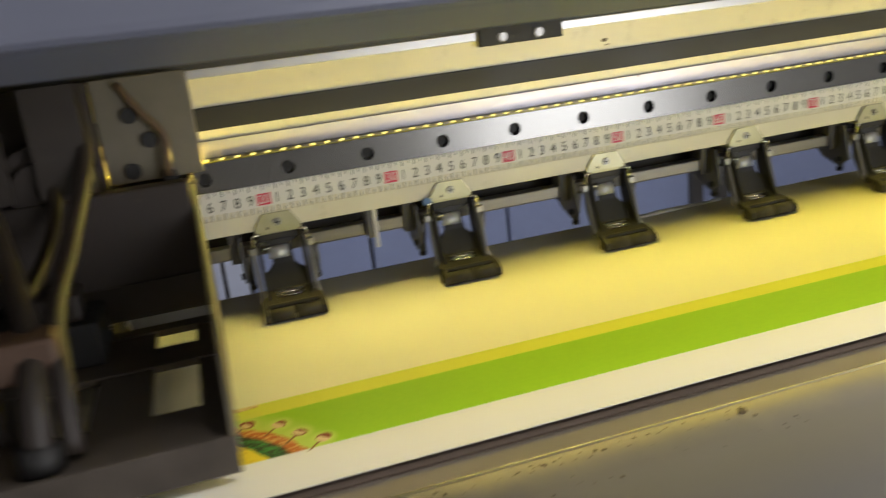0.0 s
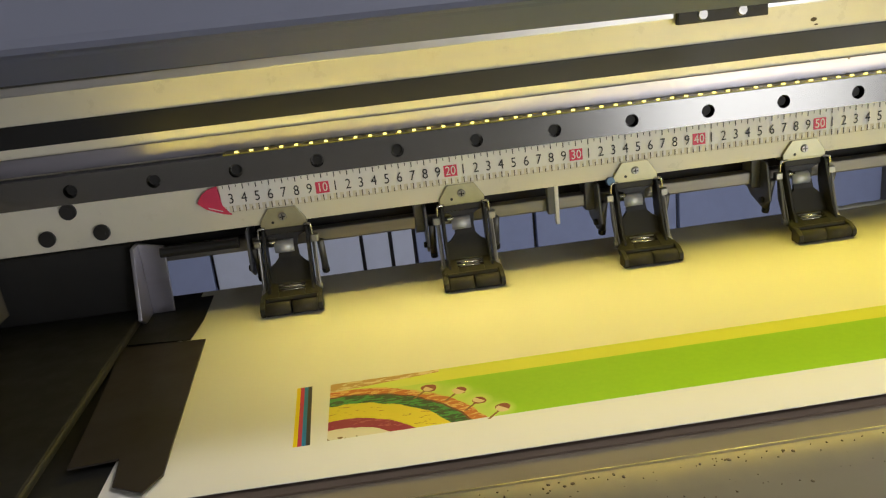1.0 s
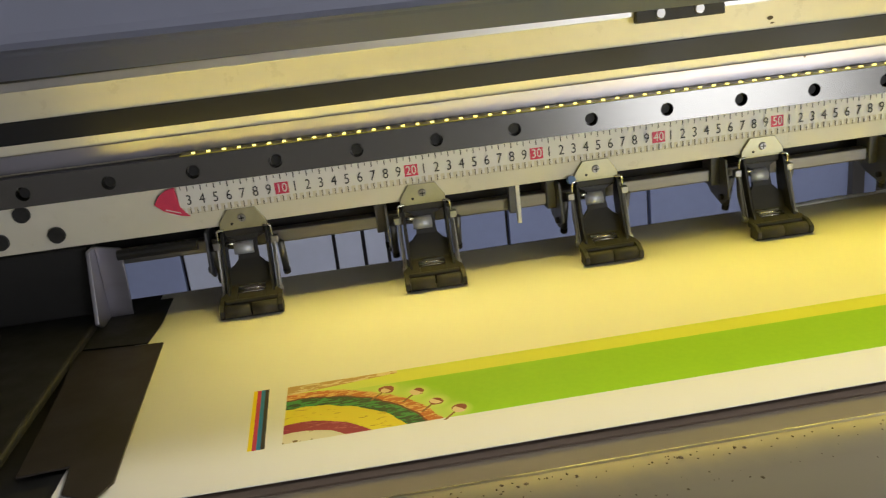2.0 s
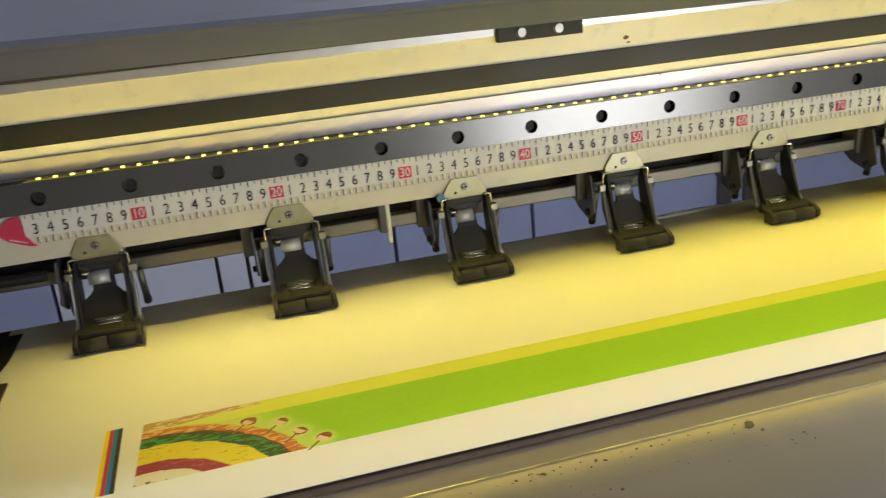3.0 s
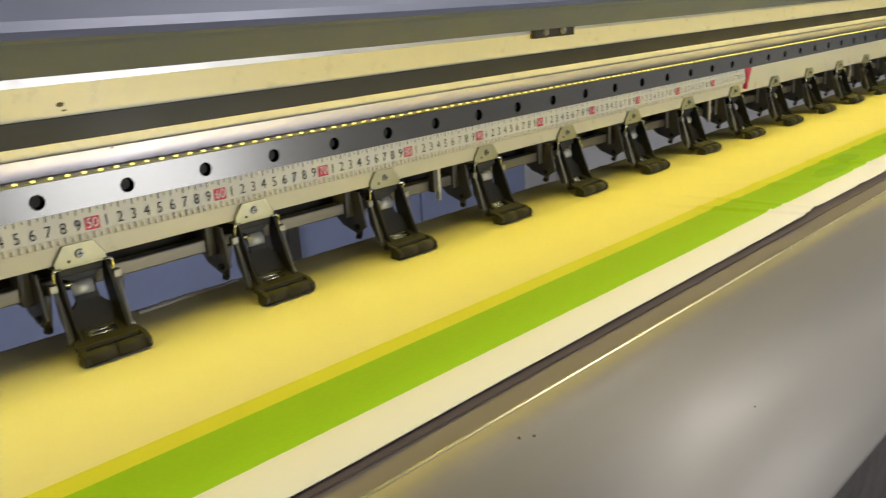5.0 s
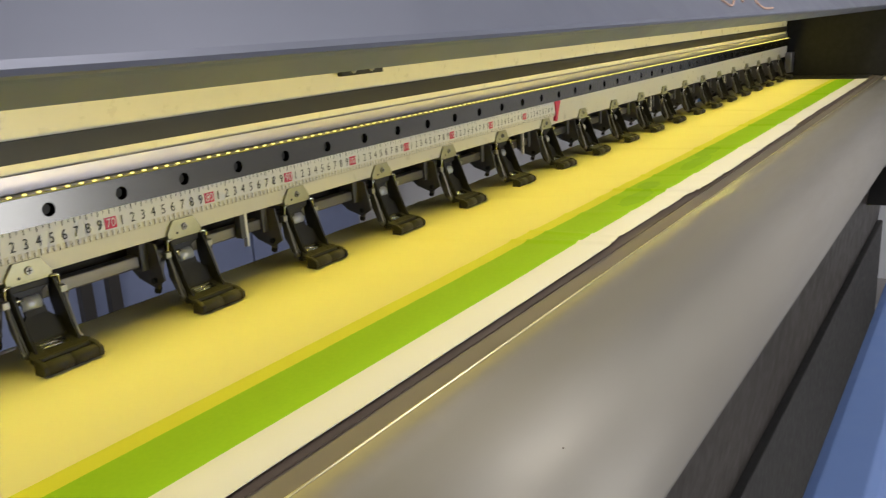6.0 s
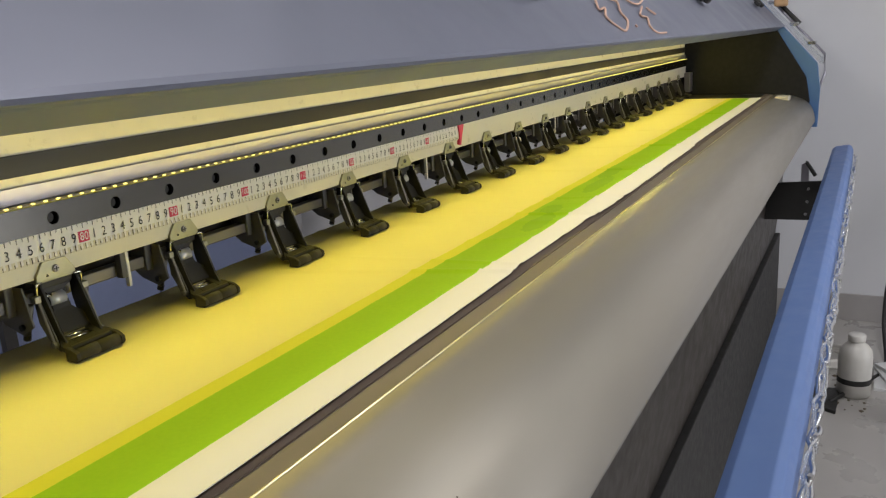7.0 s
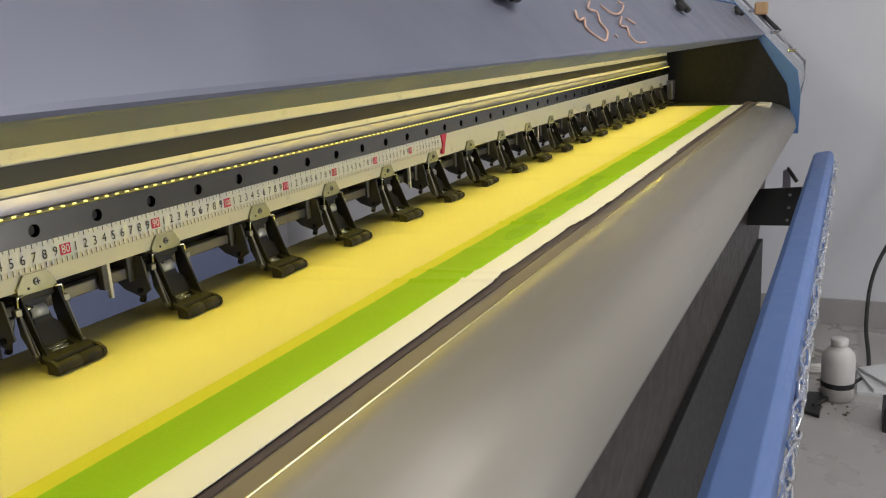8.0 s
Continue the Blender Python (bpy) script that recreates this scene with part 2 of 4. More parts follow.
def printed_media():
    """White media with the printed green and yellow stripes, the food picture and the colour bar."""
    m, nt, b = nodes_of("printed_media")
    L = nt.links.new
    tc = nt.nodes.new("ShaderNodeTexCoord")
    sep = nt.nodes.new("ShaderNodeSeparateXYZ")
    L(tc.outputs["Object"], sep.inputs[0])
    X, Y = sep.outputs[0], sep.outputs[1]

    def op(kind, a, c, d=None):
        n = nt.nodes.new("ShaderNodeMath")
        n.operation = kind
        for k, v in enumerate((a, c, d)):
            if v is None:
                continue
            if isinstance(v, (int, float)):
                n.inputs[k].default_value = v
            else:
                L(v, n.inputs[k])
        return n.outputs[0]

    def between(v, lo, hi):
        return op("MULTIPLY", op("GREATER_THAN", v, lo), op("LESS_THAN", v, hi))

    def mix(f, a, c):
        n = nt.nodes.new("ShaderNodeMix")
        n.data_type = "RGBA"
        L(f, n.inputs[0])
        for k, v in ((6, a), (7, c)):
            if isinstance(v, tuple):
                n.inputs[k].default_value = (*v, 1)
            else:
                L(v, n.inputs[k])
        return n.outputs[2]

    base = (0.80, 0.78, 0.73)
    fine = node(nt, "ShaderNodeTexNoise", Scale=260.0, Detail=4.0)
    L(tc.outputs["Object"], fine.inputs["Vector"])
    blot = node(nt, "ShaderNodeTexNoise", Scale=90.0, Detail=5.0)
    L(tc.outputs["Object"], blot.inputs["Vector"])
    streak_map = node(nt, "ShaderNodeMapping")
    streak_map.inputs["Scale"].default_value = (90, 320, 1)
    streak_map.inputs["Rotation"].default_value = (0, 0, 0.5)
    L(tc.outputs["Object"], streak_map.inputs[0])
    streak = node(nt, "ShaderNodeTexNoise", Scale=1.6, Detail=3.0)
    L(streak_map.outputs[0], streak.inputs["Vector"])
    wob = op("MULTIPLY", op("SUBTRACT", blot.outputs[0], 0.5), 0.006)
    Yw = op("ADD", Y, op("MULTIPLY", wob, 0.10))
    in_x = between(X, 0.0985, 3.10)
    # the lamp strip's yellow light put into the media colour, growing along the banner
    strip_glow = node(nt, "ShaderNodeMapRange")
    strip_glow.interpolation_type = "SMOOTHSTEP"
    strip_glow.inputs["From Min"].default_value, strip_glow.inputs["From Max"].default_value = 0.3, 1.0
    strip_glow.inputs["To Min"].default_value, strip_glow.inputs["To Max"].default_value = 0.0, 0.65
    L(X, strip_glow.inputs["Value"])
    lit_ground = mix(op("MULTIPLY", strip_glow.outputs[0], op("GREATER_THAN", Y, -0.1815)), base, (0.80, 0.73, 0.28))
    yellow = op("MULTIPLY", in_x, between(Yw, -0.1815, -0.1655))
    col = mix(yellow, lit_ground, (0.69, 0.72, 0.08))
    gvar = mix(fine.outputs[0], (0.28, 0.57, 0.008), (0.33, 0.62, 0.012))
    green = op("MULTIPLY", in_x, between(Yw, -0.2318, -0.1815))
    col = mix(green, col, gvar)
    # wet darker patches in the green
    for sx, sy, rx in SMUDGES:
        ex = op("MULTIPLY", op("SUBTRACT", X, sx), 1 / rx)
        ey = op("MULTIPLY", op("SUBTRACT", Y, sy), 1 / 0.013)
        e = op("ADD", op("ADD", op("MULTIPLY", ex, ex), op("MULTIPLY", ey, ey)), op("MULTIPLY", wob, 220.0))
        col = mix(op("MULTIPLY", green, op("MULTIPLY", op("LESS_THAN", e, 1.0), 0.3)), col, (0.12, 0.38, 0.02))
    # food picture: layers as rings round a centre in front of the sheet's corner
    dx, dy = op("SUBTRACT", X, 0.105), op("SUBTRACT", Y, -0.262)
    rad = op("ADD", op("SQRT", op("ADD", op("MULTIPLY", dx, dx), op("MULTIPLY", dy, dy)), 0.0), op("MULTIPLY", wob, 0.8))
    pic = op("MULTIPLY", between(X, 0.0985, 0.235), between(Y, -0.2318, -0.1655))
    rough_cut = op("GREATER_THAN", streak.outputs[0], 0.52)
    crumb = mix(rough_cut, (0.50, 0.30, 0.10), (0.72, 0.58, 0.34))
    seeds = mix(op("GREATER_THAN", blot.outputs[0], 0.56), (0.74, 0.66, 0.46), (0.22, 0.13, 0.04))
    leaf = mix(rough_cut, (0.008, 0.05, 0.012), (0.03, 0.24, 0.05))
    orange = mix(rough_cut, (0.55, 0.16, 0.03), (0.74, 0.42, 0.14))
    maroon = mix(op("GREATER_THAN", streak.outputs[0], 0.62), (0.30, 0.012, 0.045), (0.46, 0.06, 0.10))
    cheese = mix(op("GREATER_THAN", streak.outputs[0], 0.64), (0.80, 0.64, 0.03), (0.50, 0.30, 0.02))
    # pale bloom of the print round the layers
    bloom = node(nt, "ShaderNodeMapRange")
    bloom.interpolation_type = "SMOOTHSTEP"
    bloom.inputs["From Min"].default_value, bloom.inputs["From Max"].default_value = 0.086, 0.108
    bloom.inputs["To Min"].default_value, bloom.inputs["To Max"].default_value = 0.75, 0.0
    L(rad, bloom.inputs["Value"])
    col = mix(op("MULTIPLY", pic, bloom.outputs[0]), col, (0.62, 0.72, 0.16))
    for lo, hi, c in ((0.0, 0.041, seeds), (0.041, 0.051, maroon), (0.051, 0.068, cheese), (0.068, 0.0778, leaf), (0.0778, 0.0792, (0.12, 0.03, 0.01)), (0.0792, 0.0862, orange)):
        col = mix(op("MULTIPLY", pic, between(rad, lo, hi)), col, c)
    crust = op("SUBTRACT", op("MULTIPLY", op("SUBTRACT", X, 0.0985), 0.115), 0.1765)
    upper = op("MULTIPLY", pic, op("MULTIPLY", op("GREATER_THAN", Yw, crust), op("LESS_THAN", op("ADD", X, op("MULTIPLY", wob, 3.0)), 0.163)))
    col = mix(upper, col, crumb)
    for sx, sy in ((0.1571, -0.1886), (0.1746, -0.1968), (0.1842, -0.2112), (0.1953, -0.2239)):
        ex, ey = op("SUBTRACT", X, sx), op("SUBTRACT", Y, sy)
        e = op("SQRT", op("ADD", op("MULTIPLY", ex, ex), op("MULTIPLY", ey, ey)), 0.0)
        halo = node(nt, "ShaderNodeMapRange")
        halo.inputs["From Min"].default_value, halo.inputs["From Max"].default_value = 0.0045, 0.0085
        halo.inputs["To Min"].default_value, halo.inputs["To Max"].default_value = 0.7, 0.0
        L(e, halo.inputs["Value"])
        col = mix(op("MULTIPLY", pic, halo.outputs[0]), col, (0.62, 0.72, 0.16))
        stem = op("MULTIPLY", between(op("ADD", ex, op("MULTIPLY", ey, -0.9)), -0.0011, 0.0007), between(ey, -0.010, -0.002))
        col = mix(stem, col, (0.25, 0.12, 0.03))
        col = mix(op("LESS_THAN", op("ADD", e, op("MULTIPLY", wob, 1.2)), 0.0045), col, (0.26, 0.07, 0.03))
        inner = op("MULTIPLY", op("LESS_THAN", op("ADD", e, op("MULTIPLY", wob, -1.0)), 0.0033), op("LESS_THAN", op("ADD", ex, ey), 0.0012))
        col = mix(inner, col, (0.74, 0.58, 0.34))
    bar_x = op("ADD", X, op("MULTIPLY", op("ADD", Y, 0.2335), 0.033))
    for k, c in enumerate(((0.85, 0.62, 0.0), (0.50, 0.02, 0.08), (0.0, 0.16, 0.42), (0.012, 0.012, 0.015))):
        inb = op("MULTIPLY", between(bar_x, 0.0802 + 0.0023 * k, 0.0825 + 0.0023 * k), between(Y, -0.2335, -0.1640))
        col = mix(inb, col, c)
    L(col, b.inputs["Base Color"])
    b.inputs["Roughness"].default_value = 0.6
    b.inputs["Specular IOR Level"].default_value = 0.22
    bp = node(nt, "ShaderNodeBump", Strength=0.05, Distance=0.0005)
    L(fine.outputs[0], bp.inputs["Height"])
    L(bp.outputs[0], b.inputs["Normal"])
    return m


MEDIA = printed_media()


# ---- mesh helpers ----
def mesh_ob(name, bm, material, parent=None, label="", smooth=False):
    me = bpy.data.meshes.new(name)
    bmesh.ops.recalc_face_normals(bm, faces=bm.faces)
    if smooth:
        for f in bm.faces:
            f.smooth = True
    bm.to_mesh(me)
    bm.free()
    me.materials.append(material)
    ob = new(name, me)
    if parent:
        ob.parent = parent
    if label:
        ob["label"] = label
    return ob


def part(name, bm, material, parent, label="", smooth=False):
    return mesh_ob(name, bm, material, parent, label, smooth)


def thing(name, label, category, at=(0, 0, 0), group="", kind=""):
    ob = new(name)
    ob.matrix_basis = pose(*at)
    return tagged(ob, label, category, group, kind)


def box(x0, x1, y0, y1, z0, z1, bevel=0.0, bm=None, m=None):
    own = bmesh.new()
    bmesh.ops.create_cube(own, size=1.0)
    for v in own.verts:
        v.co = Vector((x0 + (v.co.x + 0.5) * (x1 - x0), y0 + (v.co.y + 0.5) * (y1 - y0), z0 + (v.co.z + 0.5) * (z1 - z0)))
    if bevel:
        bmesh.ops.bevel(own, geom=own.edges[:], offset=bevel, segments=2, profile=0.5, affect="EDGES")
    return merge(own, bm, m)


def merge(own, bm, m=None):
    if m is not None:
        bmesh.ops.transform(own, matrix=m, verts=own.verts)
    if bm is None:
        return own
    me = bpy.data.meshes.new("scratch")
    own.to_mesh(me)
    own.free()
    bm.from_mesh(me)
    bpy.data.meshes.remove(me)
    return bm


def prism(profile, x0, x1, bm=None, m=None, bevel=0.0, steps=1):
    """A profile in (y, z), drawn out along x."""
    own = bmesh.new()
    rings = []
    for k in range(steps + 1):
        x = x0 + (x1 - x0) * k / steps
        rings.append([own.verts.new((x, y, z)) for y, z in profile])
    n = len(profile)
    for a, c in zip(rings, rings[1:]):
        for i in range(n):
            own.faces.new((a[i], a[(i + 1) % n], c[(i + 1) % n], c[i]))
    own.faces.new(rings[0])
    own.faces.new(rings[-1][::-1])
    if bevel:
        bmesh.ops.bevel(own, geom=own.edges[:], offset=bevel, segments=2, profile=0.5, affect="EDGES")
    return merge(own, bm, m)


def plate(points, axis, a, c, bm=None, bevel=0.0):
    """A flat polygon of (u, v) points, from a to c along the axis."""
    own = bmesh.new()
    put = {"x": lambda u, v, w: (w, u, v), "y": lambda u, v, w: (u, w, v), "z": lambda u, v, w: (u, v, w)}[axis]
    lo = [own.verts.new(put(u, v, a)) for u, v in points]
    hi = [own.verts.new(put(u, v, c)) for u, v in points]
    n = len(points)
    own.faces.new(lo)
    own.faces.new(hi[::-1])
    for i in range(n):
        own.faces.new((lo[i], lo[(i + 1) % n], hi[(i + 1) % n], hi[i]))
    if bevel:
        bmesh.ops.bevel(own, geom=own.edges[:], offset=bevel, segments=2, profile=0.5, affect="EDGES")
    return merge(own, bm)


def rod(p, q, r, bm=None, segments=12, r2=None):
    p, q = Vector(p), Vector(q)
    own = bmesh.new()
    bmesh.ops.create_cone(own, cap_ends=True, segments=segments, radius1=r, radius2=r if r2 is None else r2, depth=(q - p).length)
    m = Matrix.Translation((p + q) / 2) @ (q - p).to_track_quat("Z", "Y").to_matrix().to_4x4()
    return merge(own, bm, m)


def tube(points, r, bm=None, segments=8):
    """A bent round tube through the points."""
    own = bmesh.new()
    pts = [Vector(p) for p in points]
    rings = []
    for i, p in enumerate(pts):
        way = (pts[min(i + 1, len(pts) - 1)] - pts[max(i - 1, 0)]).normalized()
        q = way.to_track_quat("Z", "Y")
        rings.append([own.verts.new(p + q @ Vector((r * math.cos(2 * math.pi * k / segments), r * math.sin(2 * math.pi * k / segments), 0))) for k in range(segments)])
    for a, c in zip(rings, rings[1:]):
        for k in range(segments):
            own.faces.new((a[k], a[(k + 1) % segments], c[(k + 1) % segments], c[k]))
    own.faces.new(rings[0][::-1])
    own.faces.new(rings[-1])
    for f in own.faces:
        f.smooth = True
    return merge(own, bm)


def curve_points(points, n=8):
    """Catmull-Rom points through the given ones."""
    p = [Vector(v) for v in points]
    p = [2 * p[0] - p[1]] + p + [2 * p[-1] - p[-2]]
    out = []
    for i in range(1, len(p) - 2):
        for k in range(n):
            t = k / n
            a, c, d, e = p[i - 1], p[i], p[i + 1], p[i + 2]
            out.append(0.5 * (2 * c + (d - a) * t + (2 * a - 5 * c + 4 * d - e) * t * t + (3 * c - a - 3 * d + e) * t ** 3))
    return out + [p[-2]]


def writing(text, size, shear=0.0):
    """The mesh of a text in the built-in font, centred, standing in the xz plane and facing -y."""
    cu = bpy.data.curves.new("text", "FONT")
    cu.body, cu.size, cu.align_x, cu.align_y, cu.shear = text, size, "CENTER", "CENTER", shear
    cu.resolution_u = 3
    tmp = new("text_source", cu)
    me = bpy.data.meshes.new_from_object(tmp.evaluated_get(bpy.context.evaluated_depsgraph_get()))
    bpy.data.objects.remove(tmp)
    bpy.data.curves.remove(cu)
    me.transform(pose(0, 0, 0, 90, 0, 0))
    return me


# ---- room ----
def room():
    x0, x1, y0, y1, h = -2.6, 3.93, -3.0, 2.2, 2.8
    t = 0.12
    for name, b in (("wall_east", (x1, x1 + t, y0 - t, y1 + t, 0, h)), ("wall_west", (x0 - t, x0, y0 - t, y1 + t, 0, h)),
                    ("wall_south_west", (x0, WINDOW[0], y0 - t, y0, 0, h)), ("wall_south_east", (WINDOW[1], x1, y0 - t, y0, 0, h)),
                    ("wall_south_lintel", (WINDOW[0], WINDOW[1], y0 - t, y0, WINDOW[3], h)), ("wall_south_parapet", (WINDOW[0], WINDOW[1], y0 - t, y0, 0, WINDOW[2])), ("wall_north", (x0, x1, y1, y1 + t, 0, h))):
        tagged(mesh_ob(name, box(*b), WALL), "plain white painted room wall", "wall", kind="structure")
    tagged(mesh_ob("ceiling", box(x0 - t, x1 + t, y0 - t, y1 + t, h, h + t), CEIL), "plain white room ceiling", "ceiling", kind="structure")
    fl = tagged(mesh_ob("floor", box(x0 - t, x1 + t, y0 - t, y1 + t, -t, -0.004), SKIRT), "pale polished floor tiles with grey joints", "floor", kind="structure")
    n = 1.2
    ix = -2.6
    while ix < x1:
        iy = -3.5
        while iy < y1:
            bm = box(ix + 0.001, min(ix + n, x1) - 0.001, max(iy, y0) + 0.001, min(iy + n, y1) - 0.001, -0.004, 0.0, 0.0006)
            part("tile", bm, FLOOR, fl)
            iy += n
        ix += n
    tagged(mesh_ob("baseboard", box(x1 - 0.012, x1, y0, y1, 0.0, 0.11, 0.002), SKIRT), "grey tiled skirting along the wall foot", "baseboard", kind="structure")
    for lx, ly, _, size in LAMPS:
        lamp = thing("ceiling_lamp_fitting", "white ceiling lamp fitting with lit diffuser", "lamp", (lx, ly, 2.8), "ceiling lamps")
        part("housing", box(-size / 2 - 0.02, size / 2 + 0.02, -0.15, 0.15, -0.04, 0.0, 0.004), CEIL, lamp)
        part("diffuser", box(-size / 2, size / 2, -0.13, 0.13, -0.05, -0.04), LAMP, lamp, "lit white diffuser")


# ---- printer ----
X0, X1 = -0.80, 3.30         # the machine's inner length


def beam():
    b = thing("printer_beam", "long cream-painted steel beam of the printer", "beam", (0, 0, 0))
    bm = box(X0, 3.28, 0.0015, 0.10, 1.036, 1.0735, 0.0008)
    box(X0, 3.28, 0.006, 0.10, 1.0735, 1.165, 0.0006, bm)
    part("beam_body", bm, CREAM, b)
    # black strip added to give the shade in the gap under the beam
    part("gap_shade", box(X0, 3.28, 0.040, 0.046, 1.008, 1.0355, 0.0005), BLACK_METAL, b, "black strip for the shaded gap behind the lift bar")
    part("encoder_band", box(X0, 3.28, 0.0045, 0.006, 1.1168, 1.1335, 0.0004), BAND, b, "black band along the beam")
    bm = box(X0, 3.28, 0.0025, 0.006, 1.0965, 1.1095, 0.0004)
    part("rail_backing", bm, STEEL_PLATE, b, "dull scratched steel strip")
    part("top_strip", box(X0, 3.28, 0.002, 0.006, 1.1545, 1.1612, 0.0004), ALU, b, "bare aluminium strip")
    # drilled bolts at the parked end
    for x, z in ((-0.112, 1.047), (-0.071, 1.047), (-0.092, 1.066)):
        bm = rod((x, 0.0015, z), (x, -0.0012, z), 0.0062, segments=18)
        rod((x, -0.0012, z), (x, -0.0016, z), 0.0035, bm, 6)
        part("bolt", bm, BLACK, b, "black socket bolt", smooth=False)
    # scratches and specks on the paint
    for x, z, w, h in ((0.496, 1.1415, 0.006, 0.0035), (0.498, 1.1375, 0.004, 0.0015), (0.524, 1.1085, 0.002, 0.0018)):
        bm = bmesh.new()
        bmesh.ops.create_icosphere(bm, subdivisions=1, radius=0.5)
        bmesh.ops.transform(bm, matrix=pose(x, 0.0022 if z < 1.11 else 0.0058, z) @ Matrix.Diagonal((w, 0.0008, h, 1)), verts=bm.verts)
        part("paint_chip", bm, SPECK, b, "dark chip in the paint")
    return b


def guide_rail():
    r = thing("guide_rail", "polished steel guide rail with a row of bolt holes", "rail", (0, 0, 0))
    bm = bmesh.new()
    y, yb, za, zb, pitch, n, rad = -0.0135, 0.0015, 1.0742, 1.0955, 0.0605, 20, 0.0052
    first = 0.100 - 0.0605 * 12
    zc = 1.0838
    k = 0
    x = first
    while x < 3.24:
        a, c = x - pitch / 2, x + pitch / 2
        outer, inner, deep = [], [], []
        for i in range(n):
            t = 2 * math.pi * (i + 0.5) / n
            dx, dz = math.cos(t), math.sin(t)
            s = min((pitch / 2) / abs(dx) if dx else 9, ((zb - zc) if dz > 0 else (zc - za)) / abs(dz) if dz else 9)
            outer.append((x + dx * s, zc + dz * s))
            inner.append((x + dx * rad, zc + dz * rad))
        # corners join the ring so that neighbours meet flush
        ring = []
        for i in range(n):
            ring.append(outer[i])
        vo = [bm.verts.new((u, y, v)) for u, v in ring]
        vi = [bm.verts.new((u, y, v)) for u, v in inner]
        vd = [bm.verts.new((u, y + 0.008, v)) for u, v in inner]
        for i in range(n):
            j = (i + 1) % n
            bm.faces.new((vo[i], vo[j], vi[j], vi[i]))
            bm.faces.new((vi[i], vi[j], vd[j], vd[i]))
            if abs(ring[i][0] - ring[j][0]) > 1e-6 and abs(ring[i][1] - ring[j][1]) > 1e-6:
                cx = c if ring[i][0] + ring[j][0] > 2 * x else a
                cz = zb if ring[i][1] + ring[j][1] > 2 * zc else za
                vc = bm.verts.new((cx, y, cz))
                bm.faces.new((vo[i], vc, vo[j]))
        bm.faces.new(vd)
        bolt = rod((x, y + 0.0075, zc), (x, y + 0.0045, zc), 0.0038, segments=14)
        rod((x, y + 0.0045, zc), (x, y + 0.004, zc), 0.0018, bolt, 6)
        if -0.12 < x:
            part("rail_bolt", bolt, BLACK_METAL, r)
        else:
            bolt.free()
        x += pitch
        k += 1
    xe = x - pitch / 2
    xs = first - pitch / 2
    f = bm.faces.new
    for pts in (((xs, y, zb), (xe, y, zb), (xe, yb, zb), (xs, yb, zb)), ((xs, y, za), (xe, y, za), (xe, yb, za), (xs, yb, za)),
                ((xs, y, za), (xs, y, zb), (xs, yb, zb), (xs, yb, za)), ((xe, y, za), (xe, y, zb), (xe, yb, zb), (xe, yb, za))):
        f([bm.verts.new(p) for p in pts])
    part("rail_bar", bm, STEEL, r)
    return r


def led_strip():
    s = thing("led_strip", "yellow strip of small lit lamps on the rail", "light strip", (0, 0, 0))
    part("carrier", box(0.032, 3.24, -0.0125, -0.001, 1.0956, 1.0966, 0.0002), LED_TAPE, s)
    led = None
    x = 0.042
    while x < 3.23:
        if led is None:
            led = part("led", box(-0.0013, 0.0013, -0.0011, 0.0011, -0.0006, 0.0006, 0.0003), LED, s, "lit lamp")
            led.matrix_basis = pose(x, -0.0108, 1.0972)
        else:
            o = new("led", led.data)
            o.parent = s
            o.matrix_basis = pose(x, -0.0108, 1.0972)
        x += 0.0111


